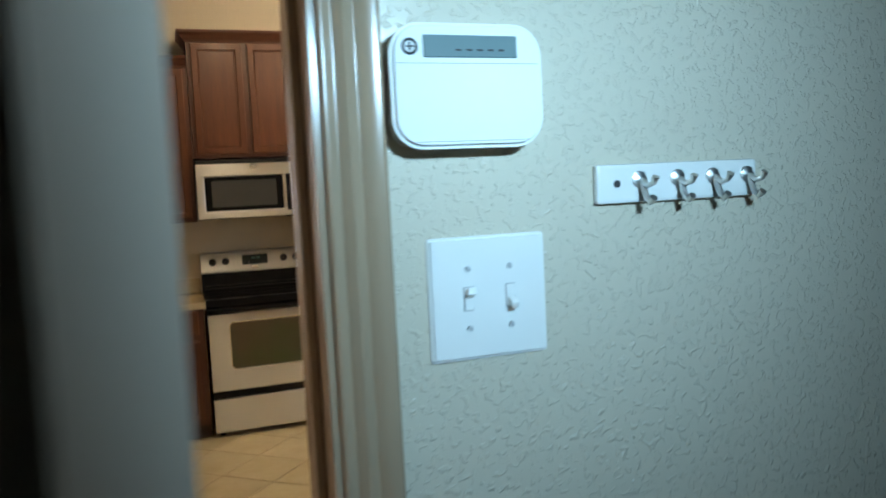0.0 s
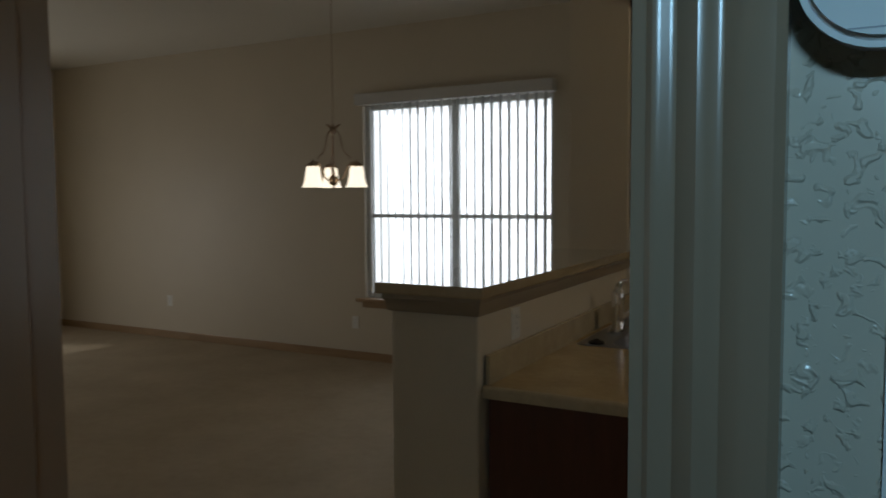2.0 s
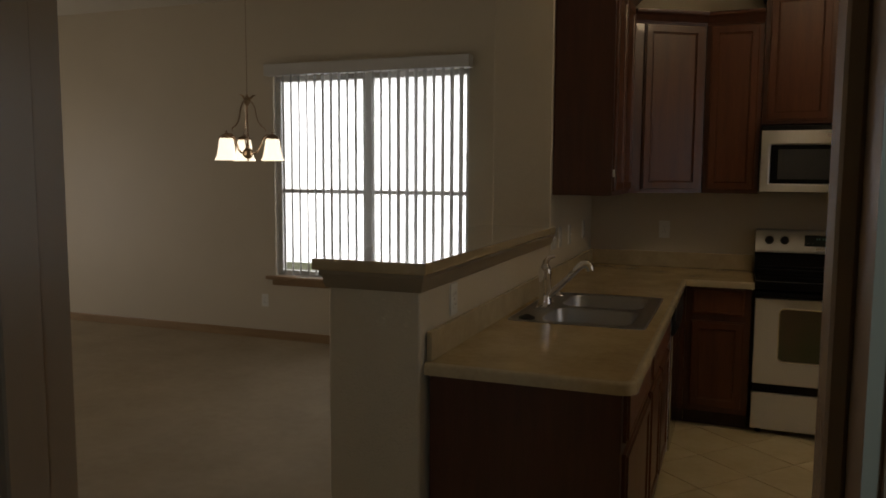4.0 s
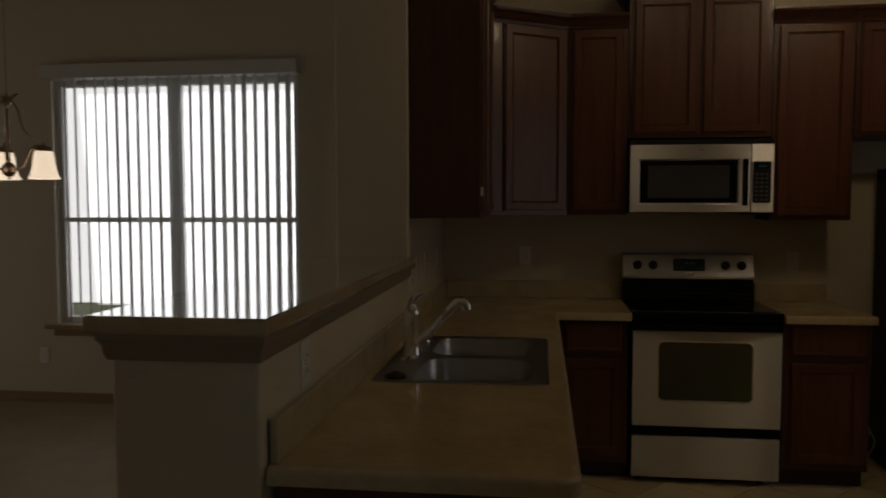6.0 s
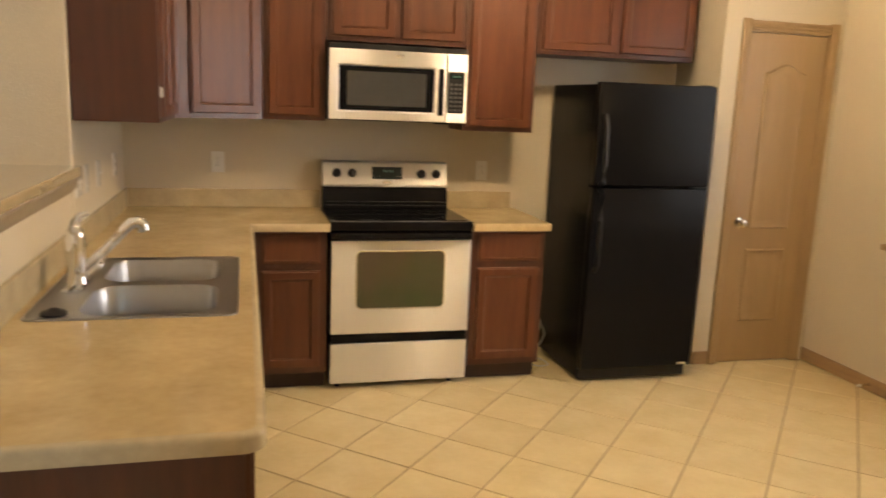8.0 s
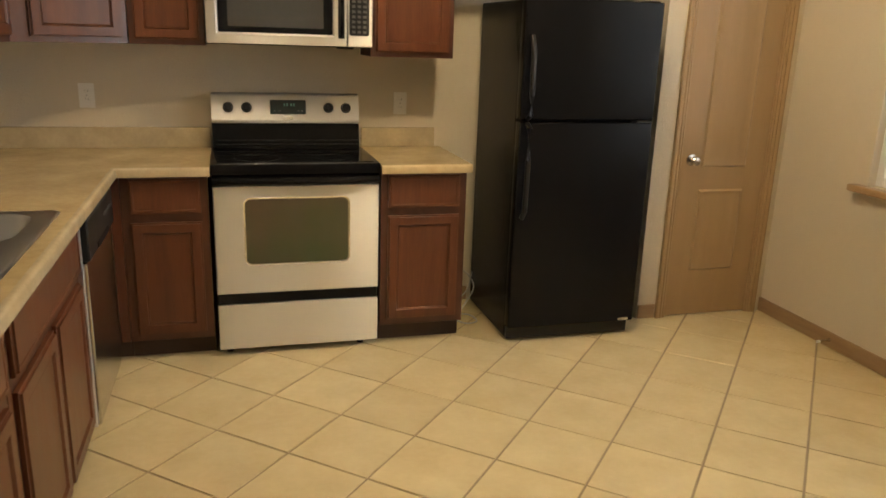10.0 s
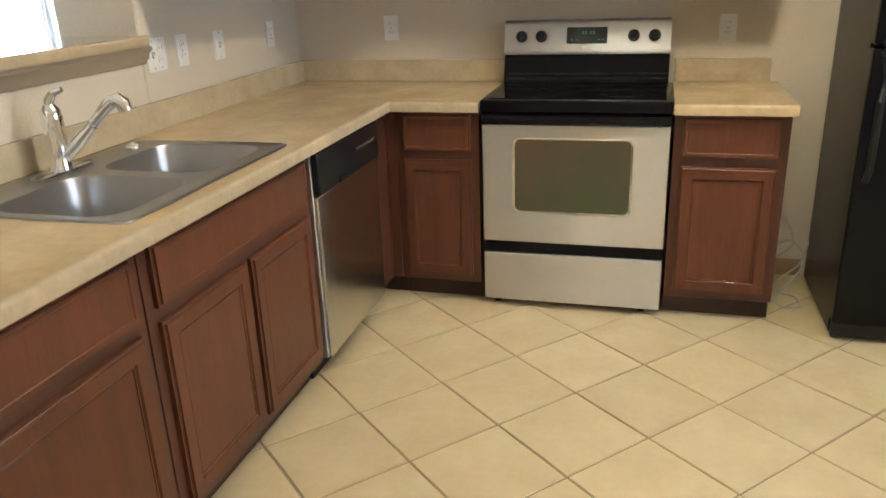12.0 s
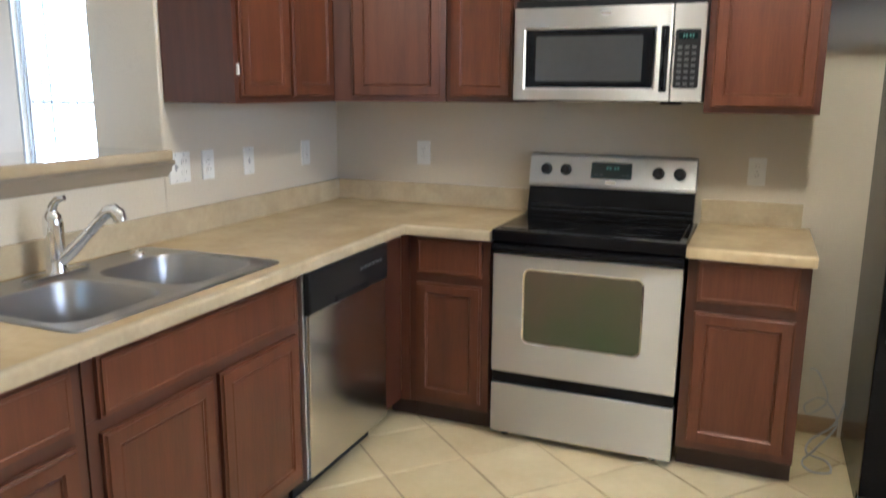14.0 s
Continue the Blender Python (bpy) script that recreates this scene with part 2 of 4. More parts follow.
def part(name, bm, material, parent, label="", smooth=False):
    ob = link(name, bm, material, smooth)
    ob.parent = parent
    if label:
        ob["label"] = label
    return ob


def thing(name, m, label, category, group=""):
    ob = new(name)
    ob.empty_display_size = 0.1
    ob.matrix_world = m
    return tagged(ob, label, category, group)


def setting(name, bm, material, label, category, smooth=False):
    return tagged(link(name, bm, material, smooth), label, category, kind="structure")


B = bmesh.new


def holed(bm, a0, a1, z0, z1, holes, put):
    """Wall stretch a0..a1, z0..z1 less the holes (b0, b1, c0, c1), through put(bm, a, b, za, zb)."""
    cuts = sorted({a0, a1, *[h[0] for h in holes], *[h[1] for h in holes]})
    for a, b in zip(cuts, cuts[1:]):
        spans = sorted((h[2], h[3]) for h in holes if h[0] <= a and h[1] >= b)
        z = z0
        for c, d in spans:
            if c > z:
                put(bm, a, b, z, c)
            z = d
        if z < z1:
            put(bm, a, b, z, z1)
    return bm

# plan: x runs along the range wall, y towards it, range front at y = 0
BY, LX, CX, RX, PY, WY, KY, KN, CEIL, FX = 0.60, -1.075, -1.41, 3.07, 0.11, 1.15, -4.33, -4.45, 3.08, -8.5
END = -0.68

setting("floor", box(B(), -1.25, RX + 0.1, KN, BY + 0.1, -0.12, -0.005), GROUT, "brown grout bed under the kitchen floor tiles", "floor")
FLOOR = bpy.data.objects["floor"]
setting("floor_carpet", box(B(), FX - 0.1, -1.25, KY, WY + 0.1, -0.12, 0.006), CARPET, "worn beige carpet in the dining and living room", "carpet")
setting("floor_garage", box(B(), -2.6, 2.6, -8.1, KN, -0.12, -0.004), CONCRETE, "bare grey concrete garage floor", "floor")
setting("ground", box(B(), -300, 300, -300, 300, -0.6, -0.35), GRASS, "dry grass yard outside the windows", "ground")
setting("ceiling", box(B(), FX - 0.2, RX + 0.2, -8.2, WY + 0.2, CEIL, CEIL + 0.12), PAINT_WHITE, "off-white textured high ceiling", "ceiling")

wx = lambda y0, y1: (lambda bm, a, b, c, d: box(bm, a, b, y0, y1, c, d))
wy = lambda x0, x1: (lambda bm, a, b, c, d: box(bm, x0, x1, a, b, c, d))
setting("wall_range", box(B(), LX, 2.38, BY, BY + 0.12, -0.1, CEIL), PAINT, "beige textured kitchen wall behind the range", "wall")
setting("wall_pantry_return", box(B(), 2.26, 2.38, PY + 0.12, BY, -0.1, CEIL), PAINT, "beige return wall beside the refrigerator", "wall")
setting("wall_pantry", holed(B(), 2.26, RX, -0.1, CEIL, [(2.42, 2.98, -0.1, 2.04)], wx(PY, PY + 0.12)), PAINT, "beige wall around the pantry door", "wall")
setting("wall_pantry_back", box(B(), 2.38, RX, BY + 0.3, BY + 0.4, -0.1, CEIL), PAINT, "beige wall inside the pantry", "wall")
setting("wall_right", holed(B(), KN, BY + 0.4, -0.1, CEIL, [(-2.3, -0.52, 0.87, 2.3)], wy(RX, RX + 0.12)), PAINT, "cream wall with the breakfast window", "wall")
setting("wall_column", box(B(), CX, LX, END, WY, -0.1, CEIL, 0.012, 3), PAINT, "thick beige wall end beside the wall cabinets", "wall", True)
setting("half_wall", box(B(), CX - 0.01, LX - 0.005, -2.535, END + 0.005, -0.1, 1.18, 0.012, 3), PAINT, "beige half wall behind the sink counter", "wall", True)
setting("wall_window", holed(B(), FX - 0.1, LX - 0.02, -0.1, CEIL, [(-4.04, -2.18, 0.60, 2.39)], wx(WY, WY + 0.14)), PAINT, "beige dining room wall with the large window", "wall")
setting("wall_far", holed(B(), KY, WY, -0.1, CEIL, [(-2.4, -0.4, 0.0, 2.05)], wy(FX - 0.12, FX)), PAINT, "beige far living room wall with a glass door opening", "wall")
setting("wall_entry", holed(B(), FX - 0.1, RX, -0.1, CEIL, [(-0.68, -0.054, -0.1, 2.05)], wx(KN, KY)), ENTRY_PAINT, "glossy cream textured wall with the garage doorway", "wall")
gw = B()
box(gw, -2.6, 2.6, -8.12, -8.0, -0.1, CEIL)
box(gw, -2.72, -2.6, -8.12, KN, -0.1, CEIL)
box(gw, 2.6, 2.72, -8.12, KN, -0.1, CEIL)
setting("wall_garage", gw, PAINT_WHITE, "plain painted garage walls", "wall")


def baseboard(x0, x1, y0, y1):
    bm = B()
    box(bm, x0, x1, y0, y1, 0.004, 0.085, 0.006, 2)
    setting("baseboard", bm, BASE, "brown stained wooden baseboard along the wall", "baseboard")


baseboard(FX, CX, WY - 0.014, WY)
baseboard(FX, FX + 0.014, KY, -2.4)
baseboard(FX, FX + 0.014, -0.4, WY - 0.015)
baseboard(RX - 0.014, RX, KY, PY)
baseboard(2.26, 2.365, PY - 0.014, PY)
baseboard(1.21, 1.40, BY - 0.014, BY)
baseboard(0.01, RX - 0.015, KY, KY + 0.014)
baseboard(FX, -0.80, KY, KY + 0.014)


def casing_strip(bm, w, length, m, prof):
    """Moulded strip: width along x, proud along -y, length along z."""
    a = [bm.verts.new(m @ Vector((x * w, -d, 0))) for x, d in prof]
    b = [bm.verts.new(m @ Vector((x * w, -d, length))) for x, d in prof]
    for k in range(len(prof)):
        j = (k + 1) % len(prof)
        bm.faces.new((a[k], a[j], b[j], b[k]))
    bm.faces.new(a[::-1])
    bm.faces.new(b)
    return bm


COLONIAL = [(0, 0), (0, 0.008), (0.05, 0.0105), (0.12, 0.0105), (0.17, 0.0085), (0.23, 0.0085), (0.30, 0.0125), (0.40, 0.0155), (0.48, 0.0145), (0.53, 0.0125), (0.58, 0.0125), (0.66, 0.016), (0.80, 0.0185), (0.93, 0.0185), (1.0, 0.015), (1.0, 0)]


def door_frame(name, x0, x1, y0, y1, top, w, material, label, flip=False):
    """Jambs, stops and moulded casing on both sides of an opening in a wall along x."""
    th = tagged(new(name), label, "door frame", kind="structure")
    bm = B()
    box(bm, x0 - 0.004, x0 + 0.016, y0 - 0.002, y1 + 0.002, 0, top)
    box(bm, x0 + 0.016, x0 + 0.027, y0 + 0.045, y0 + 0.085, 0, top - 0.016, 0.002)
    part("jamb", bm, material, th)
    bm = B()
    box(bm, x1 - 0.016, x1 + 0.004, y0 - 0.002, y1 + 0.002, 0, top)
    box(bm, x1 - 0.027, x1 - 0.016, y0 + 0.045, y0 + 0.085, 0, top - 0.016, 0.002)
    part("jamb", bm, material, th)
    part("head_jamb", box(B(), x0 + 0.016, x1 - 0.016, y0 - 0.002, y1 + 0.002, top - 0.016, top + 0.004), material, th)
    for side, y, s in (("front", y0, 1), ("back", y1, -1)):
        # profile runs outward from the opening
        right = Matrix.Translation((x1 - 0.008, y, 0)) @ (Matrix.Identity(4) if s > 0 else Matrix.Diagonal((1, -1, 1, 1)))
        left = Matrix.Translation((x0 + 0.008, y, 0)) @ (Matrix.Diagonal((-1, 1, 1, 1)) if s > 0 else Matrix.Diagonal((-1, -1, 1, 1)))
        part("casing", casing_strip(B(), w, top + w, right, COLONIAL), material, th, smooth=True)
        part("casing", casing_strip(B(), w, top + w, left, COLONIAL), material, th, smooth=True)
        up = Matrix.Translation((x0 + 0.006, y, top - 0.008)) @ (Matrix.Identity(4) if s > 0 else Matrix.Diagonal((1, -1, 1, 1))) @ Matrix(((0, 0, 1, 0), (0, 1, 0, 0), (1, 0, 0, 0), (0, 0, 0, 1)))
        part("head_casing", casing_strip(B(), w, x1 - x0 - 0.012, up, COLONIAL), material, th, smooth=True)
    return th


door_frame("door_frame_1", -0.68, -0.054, KN, KY, 2.05, 0.058, TRIM, "glossy taupe moulded casing and jambs of the garage doorway")
door_frame("door_frame_2", 2.42, 2.98, PY, PY + 0.12, 2.04, 0.055, DOORPAINT, "tan painted casing around the pantry door")


def panel_door(w, h, t, m, material, label, arch=True):
    """Two-panel interior door, front to -y, hinge side at x = w."""
    th = thing("door", m, label, "door")
    th["kind"] = "structure"
    bm = B()
    box(bm, 0, w, 0, t, 0.008, h, 0.002)
    part("leaf", bm, material, th)
    for face, s in ((0, -1), (t, 1)):
        for z0, z1, top in ((0.27, 0.735, 0.0), (0.86, h - 0.17, 0.05 if arch else 0)):
            bm = B()
            x0, x1, n = 0.125, w - 0.125, 14
            def ring(off, d):
                pts = [(x0 + off, z0 + off), (x1 - off, z0 + off)]
                for k in range(n + 1):
                    u = k / n
                    bow = top * math.sin(math.pi * u) ** 2
                    pts.append((x1 - off + (x0 - x1 + 2 * off) * u, z1 - off - top + bow))
                return [bm.verts.new((x, face + s * d, z)) for x, z in pts]
            rs = [ring(0, 0.0005), ring(0.010, 0.010), ring(0.020, 0.006), ring(0.034, 0.0008), ring(0.06, 0.007)]
            for a, b in zip(rs, rs[1:]):
                for k in range(len(a)):
                    j = (k + 1) % len(a)
                    bm.faces.new((a[k], a[j], b[j], b[k]))
            bm.faces.new(rs[-1])
            part("moulded_panel", bm, material, th, smooth=True)
    return th


pd = panel_door(0.53, 2.02, 0.035, pose(2.435, PY + 0.004, 0.0), DOORPAINT, "closed tan two-panel pantry door with an arched upper panel")
bm = B()
lathe(bm, [(0.0, 0), (0.031, 0), (0.031, 0.006), (0.012, 0.010), (0.011, 0.028), (0.018, 0.034), (0.026, 0.043), (0.027, 0.052), (0.02, 0.060), (0.0, 0.063)], 20)
bmesh.ops.transform(bm, matrix=pose(0.06, 0.0, 0.90, 90), verts=bm.verts[:])
part("knob", bm, NICKEL, pd, "brushed nickel round knob", True)

# the garage door leaf stands half open beside the camera's start
leaf_dir = math.degrees(math.atan2(-4.98 + 4.48, -0.231 + 0.696))
gd = panel_door(0.68, 2.02, 0.044, pose(-0.696, KN - 0.03, 0.0, 0, 0, leaf_dir), GARAGE_DOOR_PAINT, "half-open grey-green painted garage door", False)


# windows
def window(name, label, w, h, m, recess, lite_rows):
    """Twin single-hung vinyl window, local x 0..w, z 0..h, outside at +y."""
    th = thing(name, m, label, "window")
    th["kind"] = "structure"
    bm = B()
    for x in (0.0, w - 0.045):
        box(bm, x, x + 0.045, recess, recess + 0.07, 0, h, 0.004)
    for z in (0.0, h - 0.045):
        box(bm, 0.045, w - 0.045, recess, recess + 0.07, z, z + 0.045, 0.004)
    part("window_frame", bm, VINYL, th)
    part("mullion", box(B(), w / 2 - 0.035, w / 2 + 0.035, recess - 0.005, recess + 0.075, 0.045, h - 0.045, 0.004), VINYL, th)
    for x0, x1 in ((0.045, w / 2 - 0.045), (w / 2 + 0.045, w - 0.045)):
        part("meeting_rail", box(B(), x0, x1, recess + 0.005, recess + 0.06, h * lite_rows - 0.018, h * lite_rows + 0.018, 0.003), VINYL, th)
        for z0, z1 in ((0.045, h * lite_rows - 0.025), (h * lite_rows + 0.025, h - 0.045)):
            g = part("pane", box(B(), x0, x1, recess + 0.03, recess + 0.036, z0, z1), GLASS, th)
            g.visible_shadow = False
    return th


w1 = window("window_1", "large white vinyl dining window, daylight behind blinds", 1.86, 1.79, pose(-4.04, WY, 0.60), 0.05, 0.43)
w2 = window("window_2", "white vinyl breakfast window in the cream wall", 1.78, 1.43, pose(RX, -0.52, 0.87, 0, 0, -90), 0.04, 0.5)
bm = B()
box(bm, -0.07, 1.93, -0.07, -0.002, -0.035, 0.0, 0.008, 2)
part("window_sill", bm, BASE, w1, "brown stained wooden sill")
part("apron", box(B(), -0.03, 1.89, -0.016, -0.001, -0.09, -0.036, 0.003), BASE, w1)
bm = B()
box(bm, -0.07, 1.85, -0.06, -0.002, -0.035, 0.0, 0.008, 2)
part("window_sill", bm, BASE, w2, "brown stained wooden sill")

# vertical blinds
vb = thing("vertical_blinds", pose(-4.04, WY - 0.055, 0), "white vertical blinds half turned across the dining window", "blinds")
part("valance", box(B(), -0.03, 1.89, -0.05, 0.052, 2.385, 2.485, 0.004), BLIND, vb)
slat = B()
a = [slat.verts.new((-0.044 + 0.011 * k, 0.006 * math.cos(math.pi * (k - 4) / 8), 0.625)) for k in range(9)]
b = [slat.verts.new((v.co.x, v.co.y, 2.385)) for v in a]
for k in range(8):
    slat.faces.new((a[k], a[k + 1], b[k + 1], b[k]))
bmesh.ops.solidify(slat, geom=slat.faces[:], thickness=0.0015)
s0 = part("slat", slat, BLIND, vb, smooth=True)
NSLAT = 23
random.seed(4)
for k in range(NSLAT):
    o = s0 if k == 0 else s0.copy()
    if k:
        scene.collection.objects.link(o)
        o.parent = vb
    o.matrix_basis = pose(0.06 + 1.75 * k / (NSLAT - 1), 0, 0, 0, 0, 133 + random.uniform(-4, 4))

# glowing panels that stand in for white daylight outside the windows
DAYGLOW = mat("white_daylight_glow", (0.9, 0.9, 0.9), 1.0, emit=((0.93, 0.97, 1.0), 13.0))
setting("backdrop", box(B(), -36, 4, 9.0, 9.05, -0.34, 9), DAYGLOW, "glowing white panel standing in for daylight beyond the dining window", "backdrop")
DAYGLOW_EAST = mat("pale_daylight_glow", (0.9, 0.9, 0.9), 1.0, emit=((0.95, 0.97, 1.0), 2.6))
setting("backdrop_east", box(B(), 12, 12.05, -10, 7, -0.3, 9), DAYGLOW_EAST, "glowing white panel standing in for daylight beyond the breakfast window", "backdrop")

# ledge on the half wall
bm = B()
box(bm, CX - 0.06, LX + 0.028, -2.565, END + 0.02, 1.212, 1.252, 0.008, 2)
lg = thing("bar_ledge", pose(0, 0, 0), "beige laminate ledge on top of the half wall", "ledge")
part("ledge_top", bm, LEDGE, lg)
bm = B()
prof = [(0, 0), (0.02, 0.0), (0.022, 0.012), (0.012, 0.026), (0.01, 0.045), (0.004, 0.06), (0.0, 0.06)]
for (p, q) in (((LX - 0.004, -2.537), (LX - 0.004, END + 0.02)), ((CX - 0.012, -2.537), (LX - 0.004, -2.537)), ((CX - 0.012, END + 0.02), (CX - 0.012, -2.537))):
    d = (Vector(q) - Vector(p)).normalized()
    nrm = Vector((d.y, -d.x))
    ends = []
    for c, e in ((Vector(p), -1), (Vector(q), 1)):
        ends.append([bm.verts.new((*(c + nrm * o + d * o * e), 1.212 - z)) for o, z in prof])
    for k in range(len(prof) - 1):
        bm.faces.new((ends[0][k], ends[0][k + 1], ends[1][k + 1], ends[1][k]))
part("bed_moulding", bm, MOULDING, lg, "taupe moulding under the ledge", True)

# floor tiles laid on the diagonal
TP, TO, LAY = 0.344, Vector((0.198, 0.035)), radians(48)
tile_bm = B()
box(tile_bm, -TP / 2 + 0.004, TP / 2 - 0.004, -TP / 2 + 0.004, TP / 2 - 0.004, -0.008, 0.0, 0.0018)
bmesh.ops.rotate(tile_bm, cent=(0, 0, 0), matrix=Matrix.Rotation(LAY, 3, "Z"), verts=tile_bm.verts[:])
tile_me = bpy.data.meshes.new("tile")
tile_bm.to_mesh(tile_me)
tile_me.materials.append(TILE)


def lay_tiles():
    u, v = Vector((math.cos(LAY), math.sin(LAY))) * TP, Vector((math.sin(LAY), -math.cos(LAY))) * TP
    r = TP * 0.7072
    x0, x1, y0, y1 = -1.25, RX, KN, BY
    for i in range(-17, 18):
        for j in range(-17, 18):
            c = TO + u * (i + 0.5) + v * (j + 0.5)
            if c.x + r < x0 or c.x - r > x1 or c.y + r < y0 or c.y - r > y1:
                continue
            if c.x < LX and c.y > -2.3 or c.y > 0.62 or c.x < -0.75 and c.y > -2.2:
                continue
            me = tile_me
            if c.x - r < x0 or c.x + r > x1 or c.y - r < y0 or c.y + r > y1:
                bm = B()
                bm.from_mesh(tile_me)
                for p, nrm in (((x0, 0, 0), (-1, 0, 0)), ((x1, 0, 0), (1, 0, 0)), ((0, y0, 0), (0, -1, 0)), ((0, y1, 0), (0, 1, 0))):
                    q = Vector(p) - Vector((c.x if p[0] else 0, c.y if p[1] else 0, 0))
                    bmesh.ops.bisect_plane(bm, geom=bm.verts[:] + bm.edges[:] + bm.faces[:], plane_co=q, plane_no=nrm, clear_outer=True)
                if not bm.faces:
                    bm.free()
                    continue
                me = bpy.data.meshes.new("tile")
                bm.to_mesh(me)
                bm.free()
                me.materials.append(TILE)
            t = new("tile", me)
            t.parent = FLOOR
            t.matrix_basis = pose(c.x, c.y, random.uniform(-0.0006, 0.0006))


# cabinets
def front(bm, x0, x1, z0, z1, rail=0.052, t=0.02, y=0.0, plain=False):
    """A cabinet door or drawer front with a recessed panel, face at y - t."""
    r = bmesh.ops.create_cube(bm, size=1, matrix=Matrix.Translation(((x0 + x1) / 2, y - t / 2, (z0 + z1) / 2)) @ Matrix.Diagonal((x1 - x0, t, z1 - z0, 1)))
    vs = set(r["verts"])
    bmesh.ops.bevel(bm, geom=[e for e in {e for v in vs for e in v.link_edges} if all(abs(w.co.y - (y - t)) < 1e-5 for w in e.verts)], offset=0.008, segments=3, affect="EDGES")
    f = max((f for f in bm.faces if abs(f.normal.y + 1) < 1e-3 and x0 < f.calc_center_median().x < x1 and z0 < f.calc_center_median().z < z1), key=lambda f: f.calc_area())
    if plain:
        bmesh.ops.inset_region(bm, faces=[f], thickness=0.016, depth=0.0)
        bmesh.ops.inset_region(bm, faces=[f], thickness=0.003, depth=-0.002)
        return bm
    bmesh.ops.inset_region(bm, faces=[f], thickness=rail, depth=0.0)
    bmesh.ops.inset_region(bm, faces=[f], thickness=0.007, depth=-0.006)
    bmesh.ops.inset_region(bm, faces=[f], thickness=0.006, depth=0.002)
    bmesh.ops.inset_region(bm, faces=[f], thickness=0.003, depth=-0.003)
    return bm


def base_cabinet(w, m, label, doors=1, drawer=True, depth=0.58, end=None, sink=False):
    th = thing("base_cabinet", m, label, "cabinet", "base cabinets")
    bm = B()
    if sink:
        box(bm, 0, w, 0.0, depth, 0.10, 0.70, 0.001)
        box(bm, 0, w, 0.0, 0.018, 0.70, 0.872, 0.001)
    else:
        box(bm, 0, w, 0.0, depth, 0.10, 0.872, 0.001)
    part("body", bm, CHERRY_SHADED, th)
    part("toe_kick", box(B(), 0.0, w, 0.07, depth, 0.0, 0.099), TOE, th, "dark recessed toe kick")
    if drawer:
        part("drawer_front", front(B(), 0.035, w - 0.035, 0.700, 0.860, plain=True), CHERRY, th)
    top = 0.662 if drawer else 0.845
    n = doors
    dw = (w - 0.07 - 0.03 * (n - 1)) / n
    for k in range(n):
        x = 0.035 + k * (dw + 0.03)
        part("door", front(B(), x, x + dw, 0.135, top), CHERRY, th)
    if end is not None:
        part("end_panel", box(B(), end, end + 0.012, -0.001, depth, 0.0, 0.872, 0.001), CHERRY_SHADED, th)
    return th


FXR = -0.43   # face frame plane of the sink run
FYR = 0.02    # face frame plane of the range run
run = lambda y: pose(FXR, y, 0, 0, 0, 90)
base_cabinet(0.76, run(-2.47), "cherry base cabinet with drawer at the peninsula end", 1, True, 0.635, end=-0.013)
base_cabinet(0.914, run(-1.705), "cherry sink base cabinet with two doors under the sink", 2, True, 0.635, sink=True)
base_cabinet(0.37, pose(-0.385, FYR, 0), "narrow cherry base cabinet beside the range", 1, True, BY - FYR - 0.005)
base_cabinet(0.425, pose(0.772, FYR, 0), "cherry base cabinet between range and refrigerator", 1, True, BY - FYR - 0.005)
cf = thing("corner_filler", pose(0, 0, 0), "plain cherry corner filler beside the dishwasher", "cabinet")
part("filler_strip", box(B(), FXR - 0.02, FXR, -0.178, FYR, 0.10, 0.872, 0.001), CHERRY_SHADED, cf)
part("filler_strip", box(B(), FXR + 0.001, -0.387, FYR, FYR + 0.02, 0.10, 0.872, 0.001), CHERRY_SHADED, cf)
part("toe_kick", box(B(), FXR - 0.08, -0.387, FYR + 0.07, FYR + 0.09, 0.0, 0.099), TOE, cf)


def crown(bm, path, z):
    prof = [(0, -0.015), (0.008, -0.015), (0.012, 0.0), (0.02, 0.008), (0.034, 0.03), (0.048, 0.042), (0.052, 0.055), (0.052, 0.062), (0.0, 0.062)]
    pts = [Vector(p) for p in path]
    rings = []
    for i, p in enumerate(pts):
        d0 = (p - pts[i - 1]).normalized() if i else None
        d1 = (pts[i + 1] - p).normalized() if i < len(pts) - 1 else None
        n0 = Vector((d0.y, -d0.x)) if d0 else None
        n1 = Vector((d1.y, -d1.x)) if d1 else None
        if n0 and n1:
            n = (n0 + n1).normalized()
            n = n / max(0.3, n.dot(n0))
        else:
            n = n0 or n1
        rings.append([bm.verts.new((*(p + n * o), z + h)) for o, h in prof])
    for a, b in zip(rings, rings[1:]):
        for k in range(len(prof)):
            j = (k + 1) % len(prof)
            bm.faces.new((a[k], a[j], b[j], b[k]))
    bm.faces.new(rings[0])
    bm.faces.new(rings[-1][::-1])
    return bm


def wall_cabinet(w, z0, z1, m, label, doors=1, depth=0.30, sides=(0, 0)):
    th = thing("wall_cabinet", m @ pose(0, 0, z0), label, "cabinet", "wall cabinets")
    h = z1 - z0
    part("body", box(B(), 0.0008, w - 0.0008, 0.0, depth, 0, h, 0.001), CHERRY_SHADED, th)
    dw = (w - 0.05 - 0.03 * (doors - 1)) / doors
    for k in range(doors):
        x = 0.025 + k * (dw + 0.03)
        part("door", front(B(), x, x + dw, 0.022, h - 0.03), CHERRY, th)
    path = [(0, depth)] * sides[0] + [(0, 0), (w, 0)] + [(w, depth)] * sides[1]
    part("crown_moulding", crown(B(), path, h - 0.01), CHERRY_SHADED, th)
    return th


